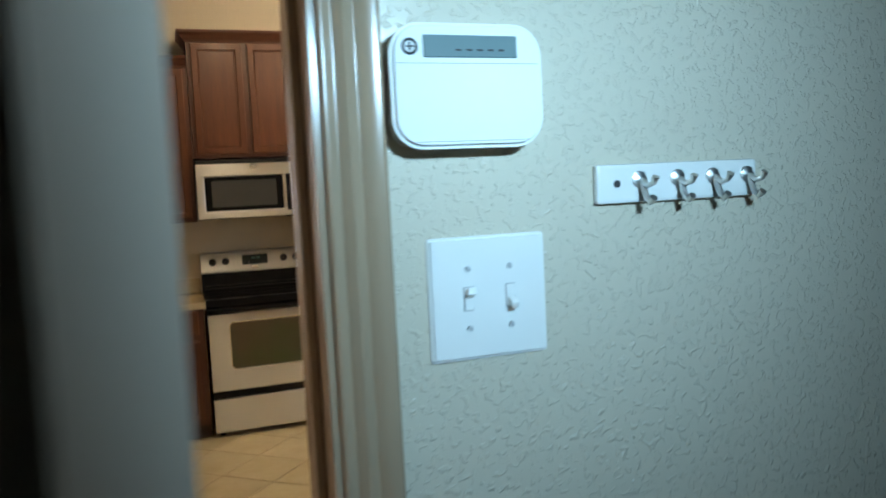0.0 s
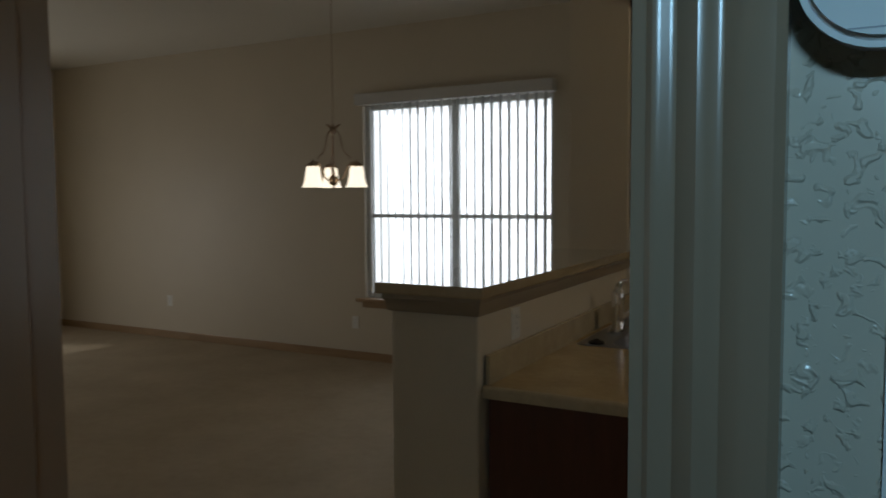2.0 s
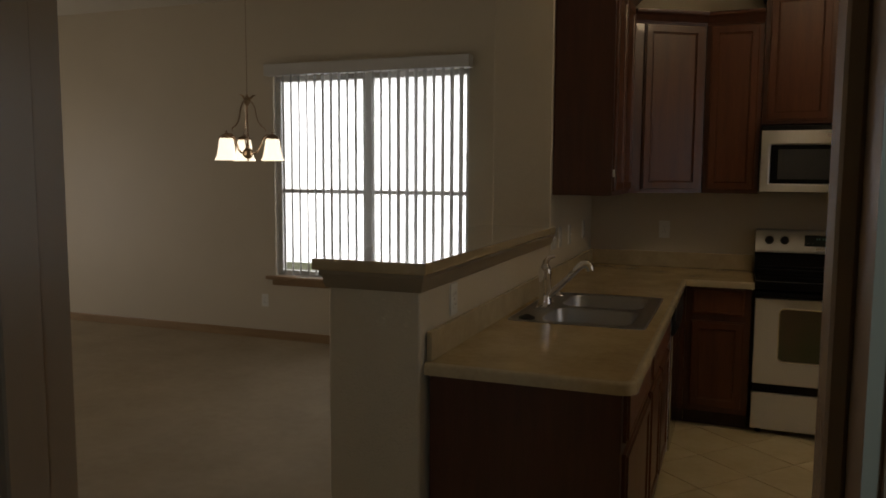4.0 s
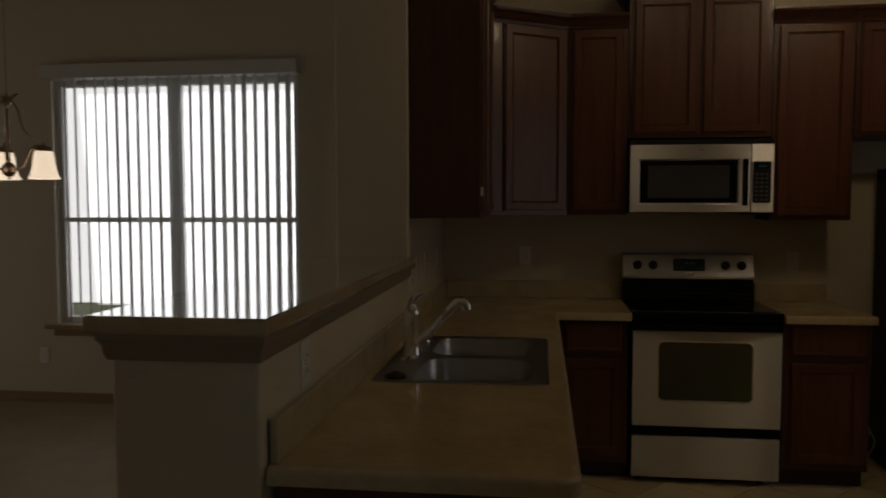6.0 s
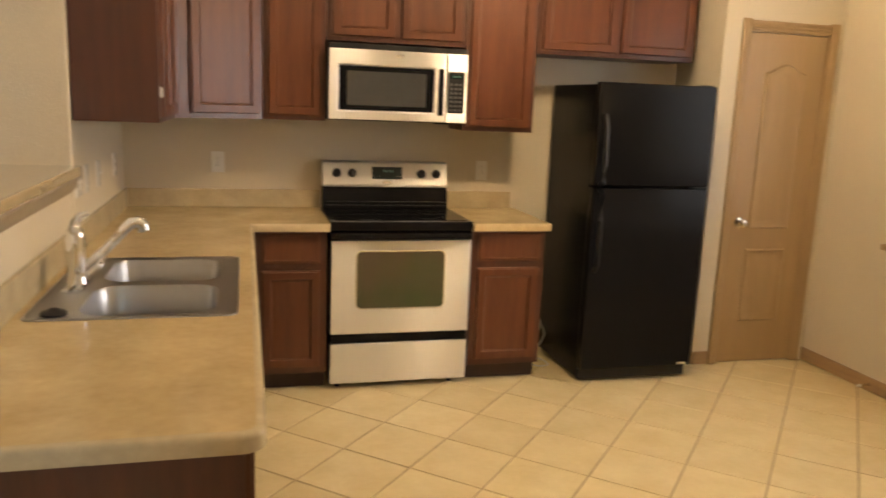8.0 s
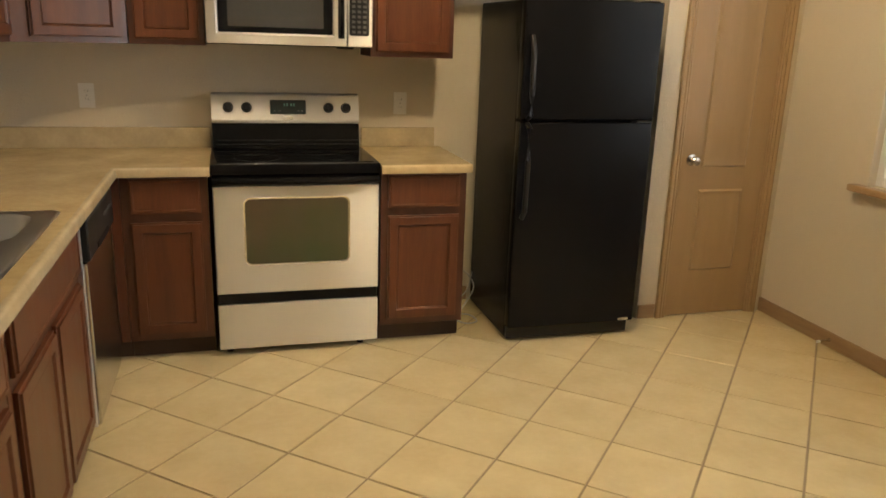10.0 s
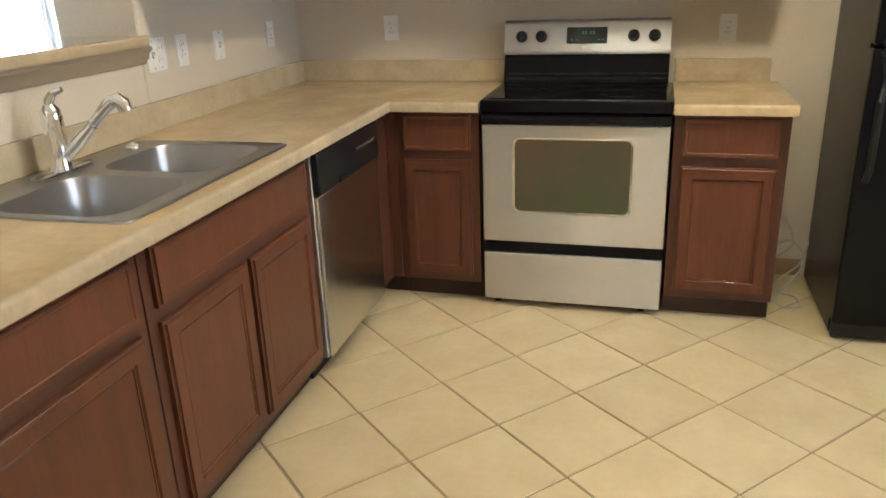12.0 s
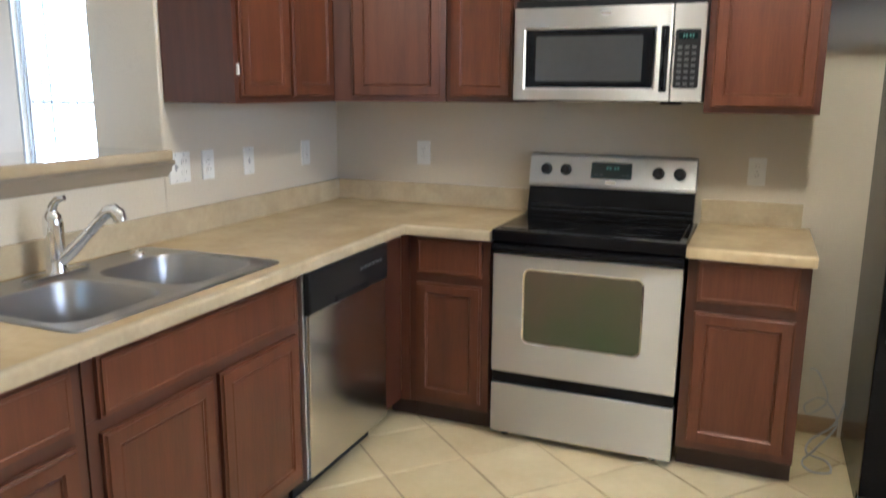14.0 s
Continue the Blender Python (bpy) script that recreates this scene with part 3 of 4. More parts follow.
UB, LOW, TALL = 1.425, 2.48, 2.65
UD = 0.305
wall_cabinet(0.69, UB, 2.56, pose(LX + UD + 0.02, -0.665, 0, 0, 0, 90), "tall cherry wall cabinet above the switches, door ajar", 2, UD + 0.016, (1, 1))
tall_cab = bpy.data.objects["wall_cabinet"]
# Small white strip set in the gap behind the door's edge.
part("gap_strip", box(B(), 0.012, 0.019, -0.012, -0.0005, 0.10, 0.14, 0.001), WHITEPL, tall_cab, "small white strip in the gap at the door edge")
wall_cabinet(0.331, UB, LOW, pose(-0.333, BY - UD, 0), "narrow cherry wall cabinet beside the microwave", 1, UD - 0.004)
wall_cabinet(0.762, 1.85, TALL, pose(0.0, BY - UD, 0), "cherry wall cabinet with two doors above the microwave", 2, UD - 0.004, (1, 1))
wall_cabinet(0.42, UB - 0.03, LOW, pose(0.764, BY - UD, 0), "cherry wall cabinet beside the microwave", 1, UD - 0.004)
wall_cabinet(1.0, 1.84, LOW, pose(1.186, BY - UD, 0), "cherry wall cabinet with two doors above the refrigerator", 2, UD - 0.004, (0, 1))
# diagonal corner cabinet
cc = thing("corner_wall_cabinet", pose(0, 0, UB), "diagonal cherry corner wall cabinet", "cabinet", "wall cabinets")
A1, A2 = Vector((LX + UD + 0.022, 0.03)), Vector((-0.336, BY - UD))
bm = B()
pts = [(LX + 0.004, A1.y), (A1.x, A1.y), (A2.x, A2.y), (A2.x, BY - 0.004), (LX + 0.004, BY - 0.004)]
lo = [bm.verts.new((*p, 0)) for p in pts]
hi = [bm.verts.new((*p, LOW - UB)) for p in pts]
bm.faces.new(lo[::-1])
bm.faces.new(hi)
for k in range(5):
    bm.faces.new((lo[k], lo[(k + 1) % 5], hi[(k + 1) % 5], hi[k]))
part("body", bm, CHERRY_SHADED, cc)
dl = (A2 - A1).length
bm = front(B(), 0.075, dl - 0.025, 0.022, LOW - UB - 0.03)
bmesh.ops.transform(bm, matrix=pose(A1.x, A1.y, 0, 0, 0, math.degrees(math.atan2(A2.y - A1.y, A2.x - A1.x))), verts=bm.verts[:])
part("door", bm, CHERRY, cc)
part("crown_moulding", crown(B(), [A1, A2], LOW - UB - 0.01), CHERRY_SHADED, cc)


# worktops
SX0, SX1, SY0, SY1 = -1.03, -0.448, -1.69, -0.848   # sink rim
ct = thing("worktop", pose(0, 0, 0), "beige mottled laminate worktop with a sink cutout", "worktop")
y_in = -0.035
cxs = -0.386
def slab(bm, x0, x1, y0, y1):
    return box(bm, x0, x1, y0, y1, 0.874, 0.914)
bm = B()
rc = 0.03
arc = [(cxs - 0.02 - rc + rc * math.sin(radians(a)), -2.495 + rc - rc * math.cos(radians(a))) for a in (0, 18, 36, 54, 72, 90)]
outline = [(LX + 0.001, -2.495), *arc, (cxs - 0.02, y_in + 0.02), (-0.004, y_in + 0.02), (-0.004, BY - 0.001), (LX + 0.001, BY - 0.001)]
hole = [(SX0 + 0.02, SY0 + 0.02), (SX1 - 0.02, SY0 + 0.02), (SX1 - 0.02, SY1 - 0.02), (SX0 + 0.02, SY1 - 0.02)]
loops = []
for z in (0.914, 0.874):
    es, ls = [], []
    for ring in (outline, hole):
        vs = [bm.verts.new((x, y, z)) for x, y in ring]
        ls.append(vs)
        es += [bm.edges.new((vs[k], vs[(k + 1) % len(vs)])) for k in range(len(vs))]
    bmesh.ops.triangle_fill(bm, use_beauty=True, use_dissolve=False, edges=es, normal=(0, 0, 1))
    loops.append(ls)
for a, b in zip(*loops):
    for k in range(len(a)):
        j = (k + 1) % len(a)
        bm.faces.new((a[k], a[j], b[j], b[k]))
part("top", bm, LAMINATE, ct)
def nosing(bm, path):
    prof = [(-0.001, 0.914), (0.008, 0.914), (0.014, 0.9125), (0.0185, 0.908), (0.02, 0.902), (0.02, 0.874), (-0.001, 0.874)]
    pts = [Vector(p) for p in path]
    rings = []
    for i, p in enumerate(pts):
        d0 = (p - pts[i - 1]).normalized() if i else (pts[1] - p).normalized()
        d1 = (pts[i + 1] - p).normalized() if i < len(pts) - 1 else d0
        n0, n1 = Vector((d0.y, -d0.x)), Vector((d1.y, -d1.x))
        n = (n0 + n1).normalized()
        n = n / max(0.3, n.dot(n0))
        rings.append([bm.verts.new((*(p + n * o), z)) for o, z in prof])
    for a, b in zip(rings, rings[1:]):
        for k in range(len(prof)):
            j = (k + 1) % len(prof)
            bm.faces.new((a[k], a[j], b[j], b[k]))
    bm.faces.new(rings[0])
    bm.faces.new(rings[-1][::-1])
    return bm
part("front_edge", nosing(B(), [(LX + 0.001, -2.495), *arc, (cxs - 0.02, y_in + 0.02), (-0.004, y_in + 0.02)]), LAMEDGE, ct, smooth=True)
part("backsplash", box(B(), LX + 0.001, LX + 0.02, -2.49, BY - 0.001, 0.9145, 1.016, 0.003, 2), LAMEDGE, ct)
part("backsplash", box(B(), LX + 0.0205, -0.004, BY - 0.02, BY - 0.001, 0.9145, 1.016, 0.003, 2), LAMEDGE, ct)
ct2 = thing("worktop", pose(0, 0, 0), "short beige laminate worktop beside the range", "worktop")
part("top", slab(B(), 0.766, 1.208, y_in + 0.02, BY - 0.001), LAMINATE, ct2)
part("front_edge", nosing(B(), [(0.766, y_in + 0.02), (1.208, y_in + 0.02)]), LAMINATE, ct2, smooth=True)
part("backsplash", box(B(), 0.768, 1.175, BY - 0.02, BY - 0.001, 0.9145, 1.016, 0.003, 2), LAMEDGE, ct2)


# range
def make_range():
    th = thing("range", pose(0, 0, 0), "stainless and black electric range with a glass cooktop", "stove")
    W = 0.762
    part("body", box(B(), 0.003, W - 0.003, 0.045, 0.585, 0.03, 0.895, 0.003), BLACK, th)
    dr = part("storage_drawer", box(B(), 0.003, W - 0.003, 0.0, 0.044, 0.035, 0.258, 0.006, 2), STEEL, th)
    part("drawer_lip", box(B(), 0.006, W - 0.006, 0.006, 0.044, 0.259, 0.309, 0.006, 2), BLACK, th, "black gap strip above the drawer")
    bm = B()
    box(bm, 0.003, W - 0.003, -0.004, 0.044, 0.312, 0.822, 0.006, 2)
    dr = part("oven_door", bm, STEEL, th)
    bm = B()
    ff = rounded(bm, 0.47, 0.305, 0.004, 0.025)
    bmesh.ops.inset_region(bm, faces=[ff], thickness=0.008, depth=-0.002)
    bmesh.ops.transform(bm, matrix=pose(0.377, -0.0075, 0.608), verts=bm.verts[:])
    part("door_window", bm, OVENGLASS, dr, "dark reflective oven window")
    bm = B()
    ff = rounded(bm, 0.486, 0.321, 0.004, 0.032, matrix=pose(0.377, -0.0065, 0.608))
    bmesh.ops.inset_region(bm, faces=[ff], thickness=0.007, depth=-0.002)
    part("window_rim", bm, CHROME, dr, "thin bright rim round the oven window", True)
    # moulded grip along the top of the door
    bm = B()
    n = 24
    rows = []
    for k in range(n + 1):
        u = k / n
        x = 0.003 + (W - 0.006) * u
        bow = 0.030 * math.sin(math.pi * u) ** 0.6
        rows.append([bm.verts.new((x, y, z)) for y, z in ((0.04, 0.825), (-0.004, 0.825), (-0.012 - bow, 0.835), (-0.016 - bow, 0.850), (-0.010 - bow, 0.862), (0.0, 0.868), (0.04, 0.868))])
    for a, b in zip(rows, rows[1:]):
        for k in range(6):
            bm.faces.new((a[k], a[k + 1], b[k + 1], b[k]))
    part("handle", bm, BLACK, dr, "black full-width door grip", True)
    ck = part("cooktop", box(B(), -0.002, W + 0.002, -0.012, 0.50, 0.872, 0.922, 0.008, 3), BLACK, th, "black ceramic glass cooktop", True)
    part("glass", box(B(), 0.025, W - 0.025, 0.03, 0.485, 0.9215, 0.9245, 0.001), BLACKGLASS, ck)
    for x, y, r in ((0.21, 0.16, 0.105), (0.56, 0.16, 0.08), (0.21, 0.37, 0.08), (0.56, 0.37, 0.105)):
        bm = B()
        lathe(bm, [(r, 0.9247), (r + 0.003, 0.9249), (r + 0.006, 0.9247)], 40, (x, y, 0))
        part("burner_ring", bm, RING, ck)
    # backguard
    bm = B()
    prof = [(0.50, 0.90), (0.485, 0.925), (0.495, 0.965), (0.515, 1.045), (0.57, 1.05), (0.575, 0.90)]
    a = [bm.verts.new((0.004, y, z)) for y, z in prof]
    b = [bm.verts.new((W - 0.018, y, z)) for y, z in prof]
    bm.faces.new(a)
    bm.faces.new(b[::-1])
    for k in range(len(prof)):
        j = (k + 1) % len(prof)
        bm.faces.new((a[k], a[j], b[j], b[k]))
    part("backguard_base", bm, BLACK, th)
    for z, y in ((0.935, 0.482), (0.955, 0.486)):
        part("vent_rib", box(B(), 0.02, W - 0.02, y, y + 0.012, z, z + 0.008, 0.002), BLACKPL, th)
    bm = B()
    prof = [(0.500, 1.046), (0.496, 1.06), (0.525, 1.185), (0.535, 1.193), (0.585, 1.193), (0.585, 1.046)]
    a = [bm.verts.new((0.004, y, z)) for y, z in prof]
    b = [bm.verts.new((W - 0.018, y, z)) for y, z in prof]
    bm.faces.new(a)
    bm.faces.new(b[::-1])
    for k in range(len(prof)):
        j = (k + 1) % len(prof)
        bm.faces.new((a[k], a[j], b[j], b[k]))
    bmesh.ops.bevel(bm, geom=bm.edges[:], offset=0.003, segments=2, affect="EDGES")
    cp = part("control_panel", bm, STEEL, th, "stainless control panel")
    lean = math.degrees(math.atan2(0.029, 0.125))
    for x in (0.085, 0.175, 0.585, 0.675):
        k = B()
        lathe(k, [(0, 0), (0.026, 0.0), (0.026, 0.006), (0.021, 0.008), (0.019, 0.026), (0.015, 0.029), (0, 0.029)], 20)
        box(k, -0.003, 0.003, -0.019, 0.019, 0.024, 0.033, 0.001)
        bmesh.ops.transform(k, matrix=pose(x, 0.510, 1.125, 90 - lean), verts=k.verts[:])
        part("knob", k, BLACKPL, cp, "black round knob", True)
    bm = B()
    rounded(bm, 0.18, 0.072, 0.004, 0.004, matrix=pose(0.38, 0.5085, 1.128, -lean))
    part("clock_display", bm, DISPLAY, cp, "black oven clock display")
    for dx in (-0.022, -0.008, 0.012, 0.026):
        part("digit", box(B(), 0.38 + dx, 0.388 + dx, 0.507, 0.509, 1.133, 1.146), DIGIT, cp)
    for dx in (-0.07, -0.045, 0.05, 0.07):
        part("button", box(B(), 0.376 + dx, 0.388 + dx, 0.504, 0.508, 1.104, 1.111, 0.001), GREY, cp)
    bm = B()
    rounded(bm, 0.05, 0.016, 0.002, 0.007, matrix=pose(0.38, 0.496, 1.076, -lean))
    part("badge", bm, CHROME, cp, "small oval chrome badge")
    for x in (0.05, W - 0.08):
        for y in (0.07, 0.5):
            part("foot", cyl(B(), (x, y, 0), (x, y, 0.031), 0.016), BLACKPL, th)
    return th


make_range()


def make_microwave():
    th = thing("microwave", pose(0, 0.215, 1.435), "stainless over-the-range microwave with a dark window", "microwave")
    W, H = 0.762, 0.372
    part("body", box(B(), 0.002, W - 0.002, 0.03, 0.383, 0.0, H + 0.03, 0.003), BLACKPL, th)
    part("vent_grille", box(B(), 0.004, W - 0.004, 0.02, 0.034, H + 0.001, H + 0.03, 0.002), BLACKPL, th)
    dr = part("door", box(B(), 0.002, 0.638, 0.0, 0.03, 0.004, H, 0.005, 2), STEEL, th, "stainless microwave door")
    bm = B()
    ff = rounded(bm, 0.535, 0.25, 0.004, 0.010, matrix=pose(0.314, -0.004, 0.170))
    bmesh.ops.inset_region(bm, faces=[ff], thickness=0.010, depth=-0.005)
    part("window_bezel", bm, STEEL, dr, "bright bevelled steel window surround")
    bm = B()
    rounded(bm, 0.514, 0.229, 0.003, 0.006, matrix=pose(0.314, -0.0025, 0.170))
    part("door_frame", bm, BLACKGLASS, dr, "black glass surround")
    bm = B()
    rounded(bm, 0.43, 0.178, 0.002, 0.004, matrix=pose(0.314, -0.0042, 0.170))
    part("window", bm, MWGLASS, dr, "dark grey mesh window")
    bm = B()
    rounded(bm, 0.030, 0.252, 0.004, 0.006, matrix=pose(0.612, -0.003, 0.166))
    part("handle_recess", bm, BLACKPL, dr, "black recess behind the handle")
    bm = B()
    tube(bm, [(0.612, -0.004, 0.052), (0.612, -0.020, 0.062), (0.612, -0.026, 0.10), (0.612, -0.026, 0.235), (0.612, -0.020, 0.272), (0.612, -0.004, 0.282)], 0.0085, 12)
    part("handle", bm, BLACK, dr, "black curved door handle", True)
    cp = part("control_panel", box(B(), 0.642, W - 0.002, 0.0, 0.03, 0.004, H, 0.005, 2), STEEL, th)
    bm = B()
    rounded(bm, 0.094, 0.222, 0.003, 0.010, matrix=pose(0.697, -0.003, 0.166))
    part("keypad", bm, BLACKPL, cp, "black touch keypad")
    part("clock_display", box(B(), 0.662, 0.732, -0.0045, -0.002, 0.240, 0.264, 0.001), DISPLAY, cp)
    for k in range(4):
        part("digit", box(B(), 0.679 + 0.010 * k + (0.004 if k > 1 else 0), 0.685 + 0.010 * k + (0.004 if k > 1 else 0), -0.0055, -0.0046, 0.247, 0.258), DIGIT, cp)
    for r in range(7):
        for c in range(3):
            part("key", box(B(), 0.662 + 0.026 * c, 0.678 + 0.026 * c, -0.0045, -0.0031, 0.066 + 0.023 * r, 0.078 + 0.023 * r, 0.0005), KEYGREY, cp)
    bm = B()
    rounded(bm, 0.045, 0.016, 0.002, 0.007, matrix=pose(0.38, -0.002, 0.345))
    part("badge", bm, CHROME, dr)
    part("bottom_lamp_cover", box(B(), 0.60, 0.68, 0.06, 0.12, -0.008, 0.0, 0.003), BLACKPL, th)
    return th


make_microwave()


def make_fridge():
    W, D, H = 0.70, 0.60, 1.69
    th = thing("refrigerator", pose(1.405, -0.115, 0), "black top-freezer refrigerator with textured doors", "refrigerator")
    part("cabinet", box(B(), 0.004, W - 0.004, 0.07, D + 0.06, 0.02, H - 0.012, 0.006, 2), FRIDGE, th)
    part("base_grille", box(B(), 0.01, W - 0.01, 0.045, 0.09, 0.012, 0.075, 0.003), BLACKPL, th)
    lo = part("door", box(B(), 0, W, 0.0, 0.066, 0.085, 1.125, 0.012, 3), FRIDGE, th, "lower fresh-food door", True)
    hi = part("door", box(B(), 0, W, 0.0, 0.066, 1.135, H, 0.012, 3), FRIDGE, th, "upper freezer door", True)
    for d, zs in ((lo, (0.66, 0.70, 0.95, 1.10, 1.118)), (hi, (1.142, 1.16, 1.25, 1.45, 1.52))):
        bm = B()
        ys = (-0.002, -0.036, -0.042, -0.040, -0.004) if d is lo else (-0.004, -0.040, -0.042, -0.036, -0.002)
        tube(bm, [(0.035, y, z) for y, z in zip(ys, zs)], (0.012, 0.013, 0.013, 0.013, 0.012), 12)
        part("handle", bm, BLACKPL, d, "black bow handle", True)
    part("top_hinge", box(B(), W - 0.07, W - 0.015, 0.02, 0.11, H - 0.002, H + 0.007, 0.002), BLACKPL, th)
    part("mid_hinge", box(B(), W - 0.09, W - 0.004, -0.003, 0.06, 1.1255, 1.1345, 0.001), BLACKPL, th)
    bm = B()
    rounded(bm, 0.06, 0.014, 0.002, 0.006, matrix=pose(W - 0.06, -0.002, 0.10))
    part("badge", bm, CHROME, lo)
    for x in (0.05, W - 0.05):
        for y in (0.1, D):
            part("foot", cyl(B(), (x, y, 0), (x, y, 0.022), 0.018), BLACKPL, th)
    return th


make_fridge()


def make_dishwasher():
    th = thing("dishwasher", pose(FXR + 0.03, -0.785, 0, 0, 0, 90), "stainless dishwasher with a black control panel", "dishwasher")
    W = 0.60
    part("tub", box(B(), 0.004, W - 0.004, 0.05, 0.60, 0.10, 0.868, 0.002), BLACKPL, th)
    part("toe_kick", box(B(), 0.006, W - 0.006, 0.09, 0.12, 0.0, 0.098), BLACKPL, th)
    dr = part("door", box(B(), 0.003, W - 0.003, 0.0, 0.05, 0.105, 0.715, 0.006, 2), DISHSTEEL, th, "brushed stainless door")
    cp = part("control_panel", box(B(), 0.003, W - 0.003, -0.012, 0.05, 0.718, 0.866, 0.012, 3), BLACKPL, th, "black control panel", True)
    part("pocket_handle", box(B(), 0.17, 0.43, -0.016, 0.01, 0.722, 0.745, 0.005, 2), BLACKPL, cp)
    for k in range(6):
        part("button", box(B(), 0.36 + 0.032 * k, 0.382 + 0.032 * k, -0.015, -0.011, 0.80, 0.812, 0.001), KEYGREY, cp)
    part("side_trim", box(B(), -0.012, 0.0, 0.012, 0.03, 0.105, 0.866, 0.001), STEEL, th, "thin bright side strip")
    return th


make_dishwasher()


# sink and faucet
def make_sink():
    cx, cy = (SX0 + SX1) / 2, (SY0 + SY1) / 2
    W, D = SX1 - SX0, SY1 - SY0
    th = thing("sink", pose(cx, cy, 0.914), "double-bowl stainless steel drop-in sink", "sink")
    bowls = [(0.035, -D / 4 + 0.004, 0.385, D / 2 - 0.062), (0.035, D / 4 - 0.004, 0.385, D / 2 - 0.062)]
    def loop(bm, x, y, w, d, r, z, n=6):
        out = []
        for sx, sy, a0 in ((1, 1, 0), (-1, 1, 90), (-1, -1, 180), (1, -1, 270)):
            for k in range(n + 1):
                a = radians(a0 + 90 * k / n)
                out.append(bm.verts.new((x + sx * (w / 2 - r) + r * math.cos(a), y + sy * (d / 2 - r) + r * math.sin(a), z)))
        return out
    def bridge(bm, a, b):
        for k in range(len(a)):
            j = (k + 1) % len(a)
            bm.faces.new((a[k], a[j], b[j], b[k]))
    bm = B()
    edge = [loop(bm, 0, 0, W, D, 0.03, 0.001), loop(bm, 0, 0, W - 0.004, D - 0.004, 0.03, 0.005), loop(bm, 0, 0, W - 0.016, D - 0.016, 0.028, 0.006), loop(bm, 0, 0, W - 0.026, D - 0.026, 0.026, 0.003)]
    for a, b in zip(edge, edge[1:]):
        bridge(bm, a, b)
    holes = [loop(bm, x, y, w, d, 0.085, 0.003) for x, y, w, d in bowls]
    es = []
    for lp in (edge[-1], *holes):
        for k in range(len(lp)):
            es.append(bm.edges.get((lp[k], lp[(k + 1) % len(lp)])) or bm.edges.new((lp[k], lp[(k + 1) % len(lp)])))
    bmesh.ops.triangle_fill(bm, use_beauty=True, use_dissolve=False, edges=es, normal=(0, 0, 1))
    part("rim", bm, SINK, th, smooth=True)
    for x, y, w, d in bowls:
        bm = B()
        ls = [loop(bm, x, y, w + 0.0, d + 0.0, 0.085, 0.003), loop(bm, x, y, w - 0.008, d - 0.008, 0.082, -0.004), loop(bm, x, y, w - 0.022, d - 0.022, 0.076, -0.12), loop(bm, x, y, w - 0.04, d - 0.04, 0.07, -0.155), loop(bm, x, y, w - 0.085, d - 0.085, 0.055, -0.168), loop(bm, x, y, 0.09, 0.09, 0.0449, -0.172)]
        for a, b in zip(ls, ls[1:]):
            bridge(bm, a, b)
        bw = part("bowl", bm, SINK, th, smooth=True)
        bm = B()
        lathe(bm, [(0.056, -0.171), (0.05, -0.168), (0.04, -0.170), (0.036, -0.178), (0.0, -0.18)], 24, (x, y, 0))
        part("drain", bm, CHROME, bw, "chrome basket drain", True)
    for y in (-0.36, 0.30):
        bm = B()
        rim = 0.036 if y < 0 else 0.026
        lathe(bm, [(rim, 0.003), (rim, 0.009), (rim * 0.85, 0.014), (rim * 0.5, 0.016), (rim * 0.3, 0.022), (0.0, 0.023)], 22, (-0.215, y, 0))
        part("hole_cover", bm, BLACKPL if y < 0 else CHROME, th, "round sink hole cover", True)
    return th


make_sink()


def make_faucet():
    th = thing("faucet", pose(-0.955, -1.295, 0.917), "chrome pull-out kitchen faucet with a top lever", "faucet")
    bm = B()
    bmesh.ops.create_cube(bm, size=1, matrix=Matrix.Translation((0, 0, 0.006)) @ Matrix.Diagonal((0.056, 0.255, 0.012, 1)))
    bmesh.ops.bevel(bm, geom=[e for e in bm.edges if abs(e.verts[0].co.z - e.verts[1].co.z) > 0.005], offset=0.027, segments=6, affect="EDGES")
    bmesh.ops.bevel(bm, geom=[e for e in bm.edges if min(v.co.z for v in e.verts) > 0.01], offset=0.004, segments=2, affect="EDGES")
    part("base_plate", bm, CHROME, th, smooth=True)
    bm = B()
    lathe(bm, [(0.034, 0.012), (0.031, 0.02), (0.029, 0.06), (0.029, 0.12), (0.030, 0.165), (0.027, 0.185), (0.016, 0.199), (0.0, 0.202)], 24)
    part("body", bm, CHROME, th, smooth=True)
    bm = B()
    tube(bm, [(-0.006, 0, 0.18), (0.002, 0.002, 0.212), (0.018, 0.006, 0.233), (0.042, 0.013, 0.240)], [0.018, 0.014, 0.011, 0.008], 12)
    part("lever", bm, CHROME, th, "chrome lever handle", True)
    bm = B()
    tube(bm, [(0.012, 0.003, 0.045), (0.05, 0.016, 0.08), (0.09, 0.030, 0.122), (0.105, 0.034, 0.137)], [0.020, 0.019, 0.016, 0.016], 16)
    part("spout", bm, CHROME, th, smooth=True)
    bm = B()
    tube(bm, [(0.105, 0.034, 0.137), (0.108, 0.035, 0.140), (0.148, 0.050, 0.186), (0.165, 0.056, 0.200), (0.182, 0.062, 0.203), (0.194, 0.066, 0.192), (0.200, 0.068, 0.172)], [0.013, 0.016, 0.017, 0.019, 0.021, 0.022, 0.020], 16)
    part("spray_head", bm, CHROME, th, "pull-out spray head", True)
    return th


make_faucet()


